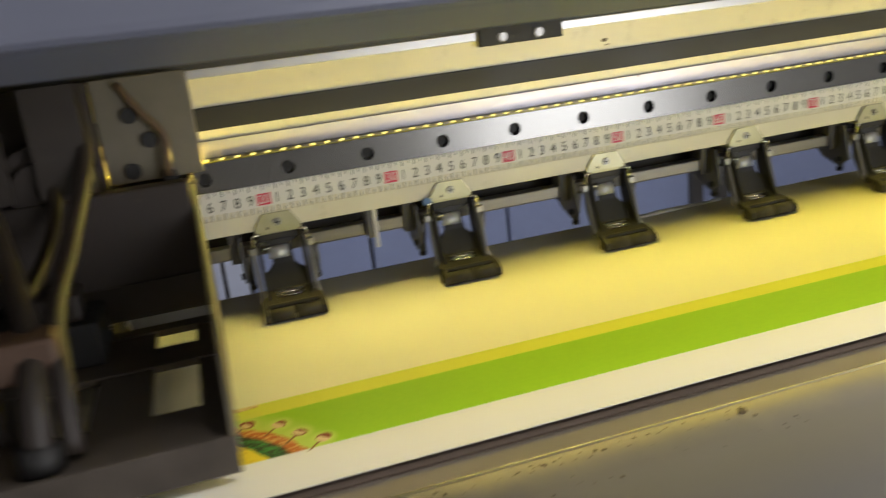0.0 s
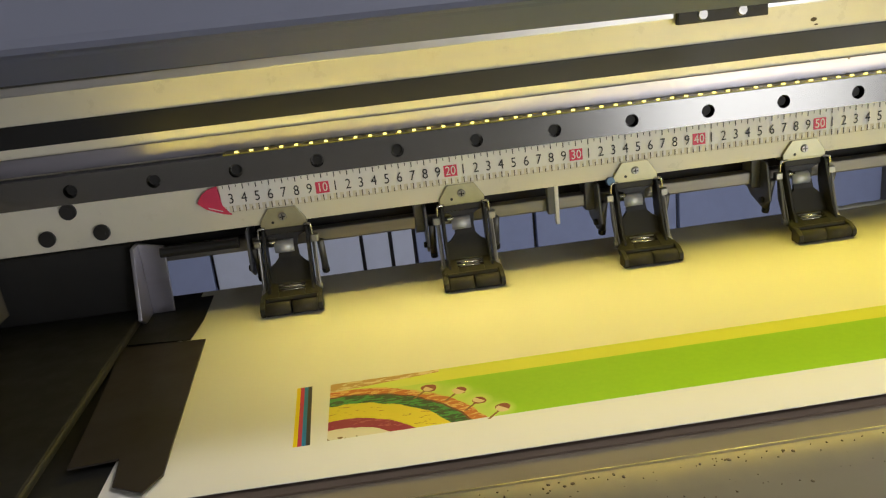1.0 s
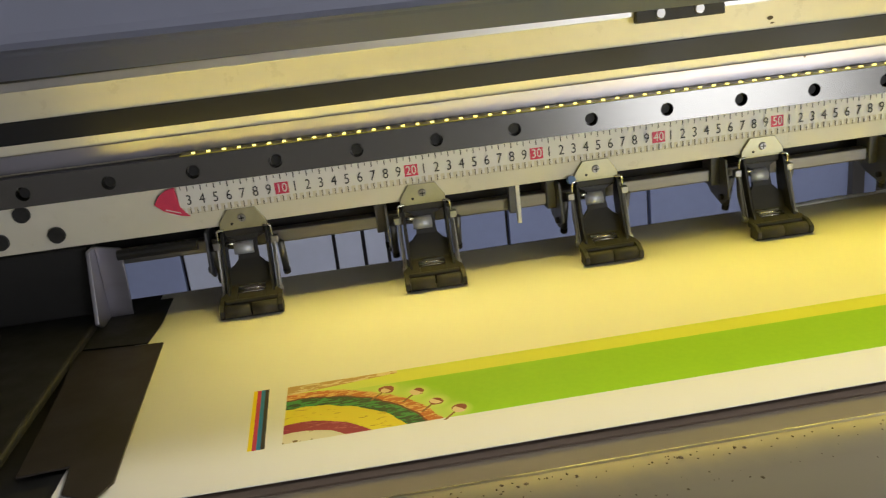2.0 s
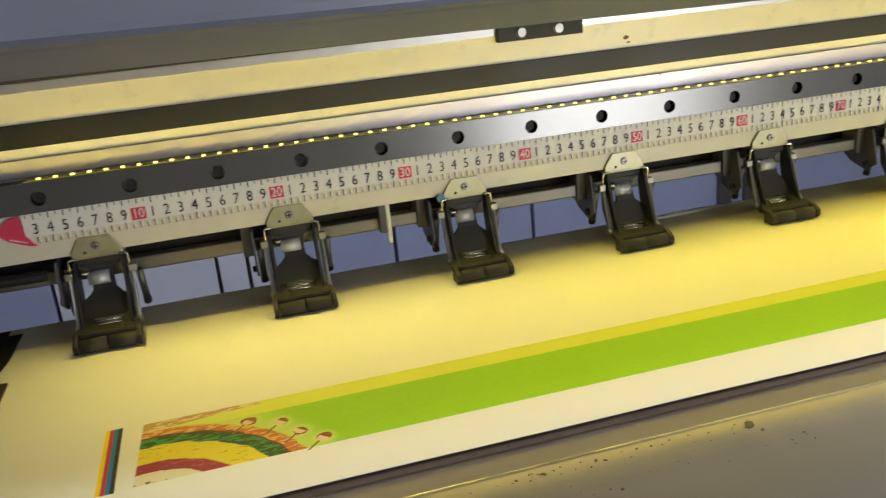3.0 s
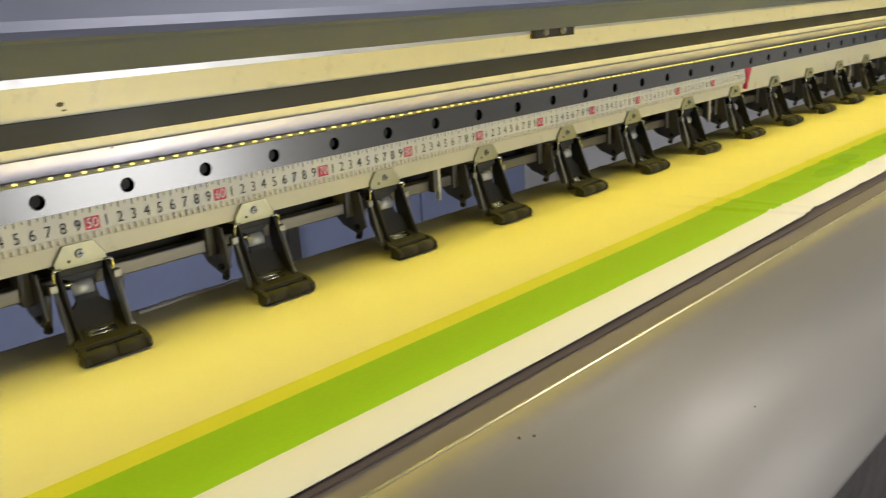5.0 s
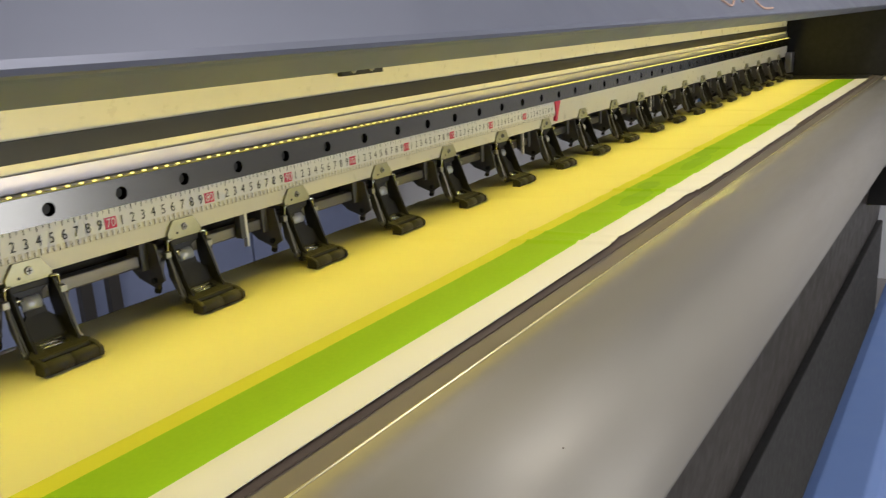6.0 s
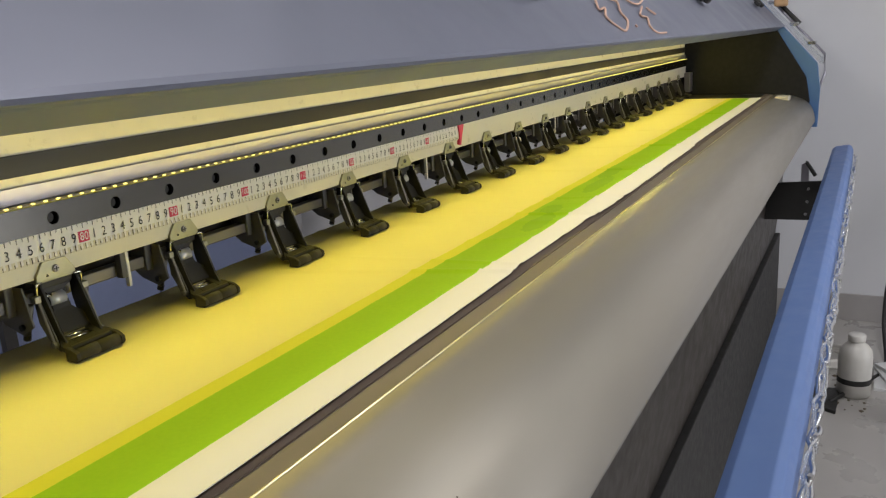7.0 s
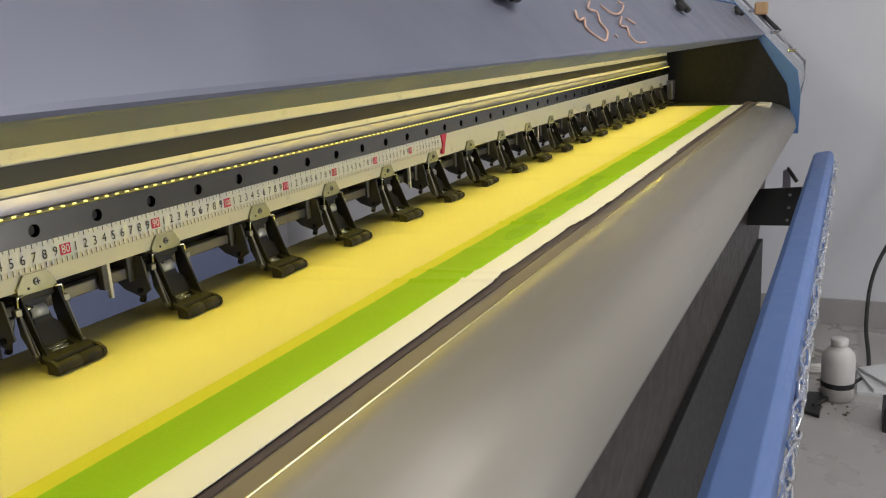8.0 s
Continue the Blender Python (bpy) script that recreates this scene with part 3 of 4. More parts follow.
def tape_measure():
    t = thing("tape_measure", "white adhesive tape measure with black and red numbers", "ruler", (0, 0, 0))
    z0, z1 = 1.0490, 1.0715
    part("tape_strip", box(0.022, 1.505, -0.0006, 0.0014, z0, z1, 0.0002), TAPE_WHITE, t)
    part("lower_margin", box(0.022, 1.505, -0.0009, -0.0006, z0 + 0.0002, z0 + 0.0055), TAPE_CREAM, t)
    bm = bmesh.new()
    teeth = bmesh.new()

    def quad(m, x, w, a, c, y):
        m.faces.new([m.verts.new(p) for p in ((x - w / 2, y, a), (x + w / 2, y, a), (x + w / 2, y, c), (x - w / 2, y, c))])

    for k in range(5, 301):
        x = k * 0.005
        quad(bm, x, 0.0008 if k % 2 == 0 else 0.0006, z1 - (0.0042 if k % 2 == 0 else 0.0026), z1 - 0.0003, -0.00085)
        quad(bm, x, 0.0006, z0 + 0.0008, z0 + (0.0056 if k % 2 == 0 else 0.0038), -0.00125)
        quad(teeth, x + 0.0016, 0.0019, z0 + 0.0016, z0 + 0.0056, -0.0011)
    tagged(part("graduation", bm, INK, t, "black graduation marks"), kind="stuff")
    tagged(part("comb_edge", teeth, TAPE_WHITE, t, "white comb marks along the margin"), kind="stuff")
    glyph = {}
    digits = [str(d) for d in range(1, 10)] + [str(10 * k) for k in range(1, 16)]
    for s in digits:
        glyph[s] = writing(s, 0.0112 if len(s) == 1 else (0.0100 if len(s) == 2 else 0.0085))
        glyph[s].materials.append(INK if len(s) == 1 else TAPE_WHITE)
    for cm in range(2, 151):
        s = str(cm) if cm % 10 == 0 else str(cm % 10)
        if cm == 150:
            continue
        o = new("numeral", glyph[s])
        o.parent = t
        o.matrix_basis = pose(cm * 0.01, -0.0013, 1.0602) @ Matrix.Diagonal((0.85, 1, 1, 1))
        if cm % 10 == 0:
            part("ten_box", box(cm * 0.01 - 0.0052, cm * 0.01 + 0.0052, -0.0010, -0.0006, 1.0558, 1.0648), RED, t, "red box behind a ten")
    bm = plate([(0.004, 1.0600), (0.010, 1.0545), (0.022, 1.0492), (0.0285, 1.0480), (0.0225, 1.0560), (0.0205, 1.0715), (0.014, 1.0700), (0.008, 1.0660)], "y", -0.0016, 0.0012, None, 0.0003)
    part("tip", bm, RED, t, "red plastic tip with white lines")
    bm = plate([(0.011, 1.0525), (0.022, 1.0487), (0.022, 1.0495), (0.011, 1.0535)], "y", -0.0019, -0.0016)
    plate([(0.012, 1.0550), (0.0225, 1.0512), (0.0225, 1.0519), (0.012, 1.0558)], "y", -0.0019, -0.0016, bm)
    part("tip_lines", bm, TAPE_WHITE, t)
    bm = plate([(1.500, 1.0730), (1.516, 1.0770), (1.519, 1.0700), (1.512, 1.0560), (1.507, 1.0400), (1.500, 1.0420), (1.504, 1.0560)], "y", -0.0030, 0.0012, None, 0.0004)
    part("end_ribbon", bm, RED, t, "red end ribbon")


def clamp(x):
    """A pinch-roller clamp; its space begins under the beam's face, at the media's height."""
    c = thing("pinch_roller", "black sprung pinch roller clamp with zinc tab", "roller clamp", (x, 0, PAPER_Z), "pinch rollers along the beam")
    # zinc tab screwed to the beam flange
    tab = plate([(-0.0178, 0.0605), (0.0178, 0.0605), (0.0178, 0.0648), (0.0105, 0.0755), (-0.0105, 0.0755), (-0.0178, 0.0648)], "y", -0.0012, 0.0014, None, 0.0004)
    box(-0.0178, 0.0178, -0.0012, 0.012, 0.0592, 0.0608, 0.0004, tab)
    t = part("mounting_tab", tab, ZINC, c, "yellowish zinc mounting tab")
    sc = rod((0, -0.0012, 0.0680), (0, -0.0028, 0.0680), 0.0033, segments=14, r2=0.0027)
    part("screw", sc, ARM, t, "cross-head screw")
    slot = box(-0.0021, 0.0021, -0.0031, -0.0027, 0.0676, 0.0684)
    box(-0.0004, 0.0004, -0.0031, -0.0027, 0.0659, 0.0701, 0, slot)
    part("screw_slot", slot, BLACK_METAL, t)
    part("tab_hole", rod((-0.0080, -0.0012, 0.0640), (-0.0080, -0.0016, 0.0640), 0.0011, segments=10), BLACK_METAL, t)
    # swinging body: two cheeks with a ragged inner edge
    cheek = [(0.006, 0.0600), (-0.003, 0.0585), (-0.0070, 0.0500), (-0.0175, 0.0225), (-0.0225, 0.0150), (-0.0235, 0.0070), (-0.0140, 0.0050), (-0.0040, 0.0130), (0.0015, 0.0240), (0.0060, 0.0400)]
    for s in (-1, 1):
        part("cheek", plate(cheek, "x", s * 0.0178, s * 0.0158, None, 0.0005), BLACK, c)
    part("top_bridge", box(-0.0157, 0.0157, 0.001, 0.007, 0.0535, 0.0598, 0.0008), BLACK, c)
    # strap with a narrow neck and wide hips
    path = ((0.0560, 0.0045, 0.0156), (0.0530, 0.0035, 0.0156), (0.0500, 0.0030, 0.0088), (0.0420, 0.0005, 0.0076), (0.0350, -0.0020, 0.0082), (0.0310, -0.0040, 0.0120), (0.0290, -0.0050, 0.0156), (0.0180, -0.0105, 0.0156), (0.0165, -0.0120, 0.0156))
    bm = bmesh.new()
    rings = [[bm.verts.new((sx * w, y + oy, z)) for sx, oy in ((-1, 0), (1, 0), (1, 0.003), (-1, 0.003))] for z, y, w in path]
    for p, q in zip(rings, rings[1:]):
        for k in range(4):
            bm.faces.new((p[k], p[(k + 1) % 4], q[(k + 1) % 4], q[k]))
    bm.faces.new(rings[0])
    bm.faces.new(rings[-1][::-1])
    part("strap", bm, BLACK, c)
    arc = [(0.0030 - 0.0062 * math.sin(q), 0.0425 + 0.0062 * math.cos(q)) for q in (0.2, 0.6, 1.0, 1.4, 1.8, 2.1)]
    bm = prism(arc + [(y + 0.0010, z - 0.0002) for y, z in arc[::-1]], -0.0100, 0.0050)
    part("leaf_spring", bm, SPRING, c, "bright curved leaf spring", smooth=True)
    part("top_pin", rod((-0.0158, -0.0020, 0.0485), (-0.0086, -0.0020, 0.0485), 0.0016, segments=12), CHROME, c, "bright steel pin", smooth=True)
    # shoulder that widens to the foot, with a slot and two cross pins
    def slope(y):
        return 0.0168 + (y + 0.0120) * 0.32
    for s in (-1, 1):
        bm = bmesh.new()
        top = [(s * 0.0102, -0.0105), (s * 0.0165, -0.0105), (s * 0.0170, -0.0170), (s * 0.0235, -0.0235), (s * 0.0235, -0.0275), (s * 0.0102, -0.0275)]
        lo = [bm.verts.new((u, v, slope(v) - 0.0040)) for u, v in top]
        up = [bm.verts.new((u, v, slope(v))) for u, v in top]
        bm.faces.new(lo)
        bm.faces.new(up[::-1])
        for i in range(6):
            bm.faces.new((lo[i], lo[(i + 1) % 6], up[(i + 1) % 6], up[i]))
        bmesh.ops.bevel(bm, geom=bm.edges[:], offset=0.0006, segments=2, profile=0.5, affect="EDGES")
        part("shoulder", bm, BLACK, c)
    part("shoulder_web", prism([(-0.0205, slope(-0.0205)), (-0.0275, slope(-0.0275)), (-0.0275, 0.0080), (-0.0205, 0.0100)], -0.0101, 0.0101, None, None, 0.0004), BLACK, c)
    for y in (-0.0140, -0.0180):
        part("cross_pin", rod((-0.0110, y, slope(y) - 0.0012), (0.0110, y, slope(y) - 0.0012), 0.0011, segments=10), CHROME, c, "bright steel cross pin", smooth=True)
    # foot with its two rollers
    bm = prism([(-0.0277, 0.0020), (-0.0277, 0.0122), (-0.0300, 0.0122), (-0.0312, 0.0104), (-0.0300, 0.0020)], -0.0195, 0.0195, None, None, 0.0005)
    part("foot", bm, BLACK, c)
    for s in (-1, 1):
        bm = plate([(-0.0277, 0.0008), (-0.0385, 0.0008), (-0.0410, 0.0036), (-0.0404, 0.0082), (-0.0340, 0.0116), (-0.0277, 0.0124)], "x", s * 0.0236, s * 0.0199, None, 0.0007)
        part("end_cheek", bm, BLACK, c)
        part("roller", rod((s * 0.0194, -0.0352, 0.0053), (s * 0.0006, -0.0352, 0.0053), 0.0052, segments=18), ROLLER, c, smooth=True)
    # side links, springs, wire hooks and the moulded gusset behind
    for s in (-1, 1):
        bm = plate([(0.0030, 0.0480), (-0.0030, 0.0480), (-0.0170, 0.0150), (-0.0172, 0.0110), (-0.0150, 0.0085), (-0.0115, 0.0090), (0.0010, 0.0280)], "x", s * 0.0208, s * 0.0196, None, 0.0003)
        part("side_link", bm, LINK, c, "grey steel side link")
        part("pivot_bolt", rod((s * 0.0192, -0.0142, 0.0122), (s * 0.0235, -0.0142, 0.0122), 0.0026, segments=12), ARM, c)
        part("link_head", box(s * 0.0222 - 0.0028, s * 0.0222 + 0.0028, -0.0050, 0.0010, 0.0455, 0.0510, 0.0006), ARM, c, "bright link head")
        part("tension_rod", rod((s * 0.0218, -0.0042, 0.0460), (s * 0.0218, -0.0150, 0.0130), 0.0010, segments=8), ARM, c, "thin bright rod")
        part("wire_hook", tube(curve_points([(s * 0.0150, -0.0020, 0.0600), (s * 0.0196, -0.0030, 0.0598), (s * 0.0206, -0.0030, 0.0570), (s * 0.0206, -0.0025, 0.0500)], 4), 0.0010, None, 6), CHROME, c, "bright wire hook", smooth=True)
        part("spring_barrel", rod((s * 0.0258, 0.0005, 0.0445), (s * 0.0258, 0.0105, 0.0190), 0.0027, segments=12), LINK, c, "dark spring barrel", smooth=True)
        part("barrel_foot", rod((s * 0.0258, 0.0105, 0.0190), (s * 0.0258, 0.0120, 0.0150), 0.0031, segments=10), BLACK, c)
    bm = plate([(0.0010, 0.0595), (0.0400, 0.0595), (0.0440, 0.0465), (0.0400, 0.0355), (0.0280, 0.0265), (0.0080, 0.0205), (-0.0060, 0.0285)], "x", -0.0310, -0.0290, None, 0.0006)
    part("gusset", bm, GUSSET, c, "grey moulded gusset plate")
    part("gusset_screw", rod((-0.0310, 0.0060, 0.0275), (-0.0335, 0.0060, 0.0275), 0.0026, segments=10), BLACK_METAL, c)
    return c


def clamps():
    first = clamp(0.066)
    for k in range(1, 23):
        copy_thing(first, pose(0.066 + 0.1405 * k, 0, PAPER_Z))


def lift_shaft():
    s = thing("lift_bar", "square steel bar that carries the pinch rollers", "bar", (0, 0, 0))
    part("bar", box(-0.05, 3.25, 0.014, 0.026, 1.0130, 1.0235, 0.0012), BAR, s)
    for k in range(23):
        x = 0.066 + 0.1405 * k - 0.0345
        if k:
            part("collar", box(x - 0.004, x + 0.004, 0.011, 0.029, 1.010, 1.0355, 0.001), GUSSET, s)
    for x in (0.284, 0.846, 1.408, 1.97, 2.53):
        pin = thing("guide_pin", "small pale pin hanging from the beam", "pin", (x, 0.0085, 1.036), "hanging guide pins")
        part("shank", box(-0.0016, 0.0016, -0.0022, 0.0022, -0.033, 0.0, 0.0005), TAPE_WHITE, pin)
        part("holder", box(-0.0075, -0.0016, -0.002, 0.006, -0.024, 0.0, 0.0006), GUSSET, pin)
    cap = thing("blue_plug", "small dark blue plug under the beam", "plug", (0.3265, 0.0, 1.0345))
    part("plug_body", rod((0, 0.002, 0), (0, -0.003, 0.001), 0.0034, segments=12), END_BLUE, cap)


CREASES = ((1.069, -0.30, 0.0016), (1.102, -0.15, 0.0009), (1.349, -0.25, 0.0016), (1.464, -0.4, 0.0012), (1.713, -0.3, 0.0014), (2.015, -0.35, 0.0018), (2.275, -0.2, 0.0014), (2.639, -0.3, 0.0014))


def media():
    bm = bmesh.new()
    nx, ny = 900, 30
    x0, x1, y0, y1 = -0.016, 3.107, -0.2662, 0.054
    rows = []
    for i in range(nx + 1):
        x = x0 + (x1 - x0) * i / nx
        col = []
        for j in range(ny + 1):
            f = j / ny
            front = y0 - 0.0012 * math.sin(x * 5) + 0.0010 * noise.noise((x * 9, 0, 3))
            if x > 1.08:
                front += 0.004 * min(1, (x - 1.08) / 0.02) - 0.006 * min(1, max(0, (x - 1.34)) / 0.02) + 0.004 * min(1, max(0, x - 2.01) / 0.02)
            y = front + (y1 - front) * f
            # cockles run slantwise across the sheet, stronger towards the far end
            grow = min(1.0, max(0.0, (x - 0.7) / 0.5))
            w = noise.noise(((x + 0.55 * y) * 11, y * 2.5, 7.7))
            ridge = max(0.0, 1 - abs(w) * 5.5)
            z = PAPER_Z + grow * (0.0011 * ridge + 0.0005 * (1 + noise.noise((x * 6, y * 9, 1.2))))
            for cx, lean, tall in CREASES:
                d = (x - cx - lean * (y + 0.232)) / 0.004
                z += 1.5 * tall * math.exp(-d * d) * min(1.0, max(0.0, (0.02 - y) / 0.08))
            if f > 0.985:
                z -= 0.006
            col.append(bm.verts.new((x, y, z)))
        rows.append(col)
    for a, c in zip(rows, rows[1:]):
        for j in range(ny):
            bm.faces.new((a[j], c[j], c[j + 1], a[j + 1]))
    res = bmesh.ops.extrude_face_region(bm, geom=bm.faces[:])
    for v in res["geom"]:
        if isinstance(v, bmesh.types.BMVert):
            v.co.z -= 0.0005
    for e in bm.edges:
        e.smooth = e.calc_face_angle(0.0) < 0.5
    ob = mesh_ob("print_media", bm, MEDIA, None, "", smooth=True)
    tagged(ob, "white printed media with green and yellow stripes on the platen", "printed banner")


def film_scrap():
    f = thing("film_scrap", "crumpled clear film scrap at the media's rear edge", "film scrap", (0, 0, 0))
    bm = bmesh.new()
    rows = []
    for i in range(37):
        u = i / 36
        x = 0.535 + 0.092 * u
        wide = 0.006 + 0.004 * math.sin(u * 5.0) + 0.001 * noise.noise((u * 17, 0, 2))
        rows.append([bm.verts.new((x, 0.0300 + 0.006 * u + wide * v, PAPER_Z + 0.0012 + 0.0030 * math.sin(v * 3.0) * (0.5 + 0.5 * noise.noise((u * 11, v, 5))))) for v in (0.0, 0.25, 0.5, 0.75, 1.0)])
    for a, c in zip(rows, rows[1:]):
        for j in range(4):
            bm.faces.new((a[j], c[j], c[j + 1], a[j + 1]))
    res = bmesh.ops.extrude_face_region(bm, geom=bm.faces[:])
    for v in res["geom"]:
        if isinstance(v, bmesh.types.BMVert):
            v.co.z -= 0.0004
    part("sheet", bm, FILM, f, smooth=True)


def platen():
    p = thing("platen", "dark printer platen under the media", "platen", (0, 0, 0))
    part("table", box(X0 + 0.02, X1 - 0.01, -0.2555, 0.048, 0.917, PAPER_Z - 0.0010, 0.001), BLACK_METAL, p)
    # profile along the front edge: dark slot, then a worn aluminium lip
    part("front_profile", prism([(-0.2708, 0.892), (-0.2708, 0.9690), (-0.2730, 0.9698), (-0.2865, 0.9672), (-0.2885, 0.9650), (-0.2885, 0.892)], X0 + 0.02, X1 - 0.01), EDGE, p, "worn aluminium front profile")
    bm = prism([(-0.2707, 0.918), (-0.2707, 0.9702), (-0.2560, 0.9716), (-0.2560, 0.918)], X0 + 0.02, X1 - 0.01)
    part("front_step", bm, STEP, p, "dark brown step before the media")


def rear_partition():
    """A blue-grey partition some way behind the machine, seen through the gap under the beam."""
    a = thing("partition", "slate blue panelled partition behind the printer", "partition", (0, 1.9, 0))
    edges = (-1.9, -0.42, 0.055, 0.148, 0.225, 0.62, 1.10, 1.84, 1.93, 2.6, 3.3)
    for k, (x, x2) in enumerate(zip(edges, edges[1:])):
        pale = k in (1, 2, 3)
        part("panel", box(x + 0.006, x2 - 0.006, 0.0, 0.03, 0.0, 1.3, 0.002), BACK_PALE if pale else BACK_BLUE, a, "pale panel" if pale else "")
    part("backing", box(-1.9, 3.3, 0.031, 0.045, 0.0, 1.29), OLIVE, a, "dark backing in the joints")
    for x in (1.80, 1.905):
        part("post", box(x, x + 0.045, -0.03, -0.001, 0.0, 1.3, 0.003), OLIVE, a, "dark post")


def apron():
    a = thing("front_apron", "brushed aluminium front apron, curved and stained", "apron", (0, 0, 0))
    outer = [(-0.2885, 0.9640), (-0.2893, 0.9686), (-0.2925, 0.9694), (-0.2990, 0.9700), (-0.3050, 0.9697), (-0.3120, 0.9684), (-0.3192, 0.9667), (-0.3504, 0.9600), (-0.3764, 0.9496), (-0.3941, 0.9340), (-0.4045, 0.9152), (-0.4097, 0.8965), (-0.4118, 0.8809)]
    fine = [(v.x, v.y) for v in curve_points([(y, z, 0) for y, z in outer], 4)]
    inner = [(y + 0.004, z - 0.004) for y, z in fine[::-1]]
    bm = prism(fine + inner, X0, X1 - 0.004)
    ob = part("sheet", bm, APRON, a, smooth=False)
    for f in ob.data.polygons:
        f.use_smooth = abs(f.normal.x) < 0.5
    # bead added for the glow line; lamp yellow is in its colour
    part("rim", prism([(-0.2898 - 0.0012 * math.cos(q), 0.9688 + 0.0012 * math.sin(q)) for q in [k * math.pi / 5 for k in range(10)]], X0, X1 - 0.004), RIM, a, "thin rim bead tinted with the lamp strip's yellow", smooth=True)
    rnd = random.Random(5)
    # grime along the rim near the parked end
    for k in range(150):
        x = 0.13 + 0.30 * rnd.random() ** 1.2
        y = -0.297 - 0.023 * rnd.random() ** 1.8
        s = 0.0003 + 0.0010 * rnd.random() ** 3
        speck(a, x, y, s, s * (0.5 + rnd.random()), rnd.random() * 3)
    for x, y, s in ((0.393, -0.3115, 0.0042), (0.397, -0.3165, 0.0022), (0.565, -0.322, 0.0028), (0.572, -0.326, 0.002), (0.585, -0.393, 0.0013), (0.70, -0.385, 0.0012), (1.05, -0.392, 0.0012)):
        speck(a, x * 1.04 - 0.007, y * 1.04 + 0.024, s, s * 0.6, 0.7)


def apron_z(y):
    pts = [(-0.2948, 0.9714), (-0.3192, 0.9667), (-0.3504, 0.9600), (-0.3764, 0.9496), (-0.3941, 0.9340), (-0.4045, 0.9152)]
    for (ya, za), (yb, zb) in zip(pts, pts[1:]):
        if yb <= y <= ya:
            return za + (zb - za) * (ya - y) / (ya - yb)
    return 0.969


def speck(parent, x, y, w, d, turn):
    bm = bmesh.new()
    bmesh.ops.create_icosphere(bm, subdivisions=1, radius=1)
    bmesh.ops.transform(bm, matrix=pose(x, y, apron_z(y), 12, 0, math.degrees(turn)) @ Matrix.Diagonal((w, d, 0.0004, 1)), verts=bm.verts)
    part("grime_speck", bm, SPECK, parent)


def lower_body():
    b = thing("printer_stand", "dark lower body of the printer on legs", "printer base", (0, 0, 0))
    part("front_panel", prism([(-0.335, 0.904), (-0.335, 0.846), (-0.307, 0.50), (-0.289, 0.50), (-0.314, 0.904)], X0, X1, None, None, 0.001), DARK_TRAY, b, "brownish dark front panel")
    part("core", box(X0, X1, -0.26, 0.20, 0.50, 0.80, 0.002), BLACK_METAL, b)
    part("lower_skirt", box(X0, X1, -0.322, -0.29, 0.03, 0.499, 0.002), BLACK_METAL, b, "black lower skirt")
    for x in (-0.7, 0.9, 3.05):
        part("leg", box(x, x + 0.10, -0.24, 0.28, 0.0, 0.50, 0.004), BLACK_METAL, b)
    part("bed_frame", box(X0 + 0.02, X1 - 0.01, -0.288, 0.03, 0.895, 0.9165, 0.001), BLACK_METAL, b)


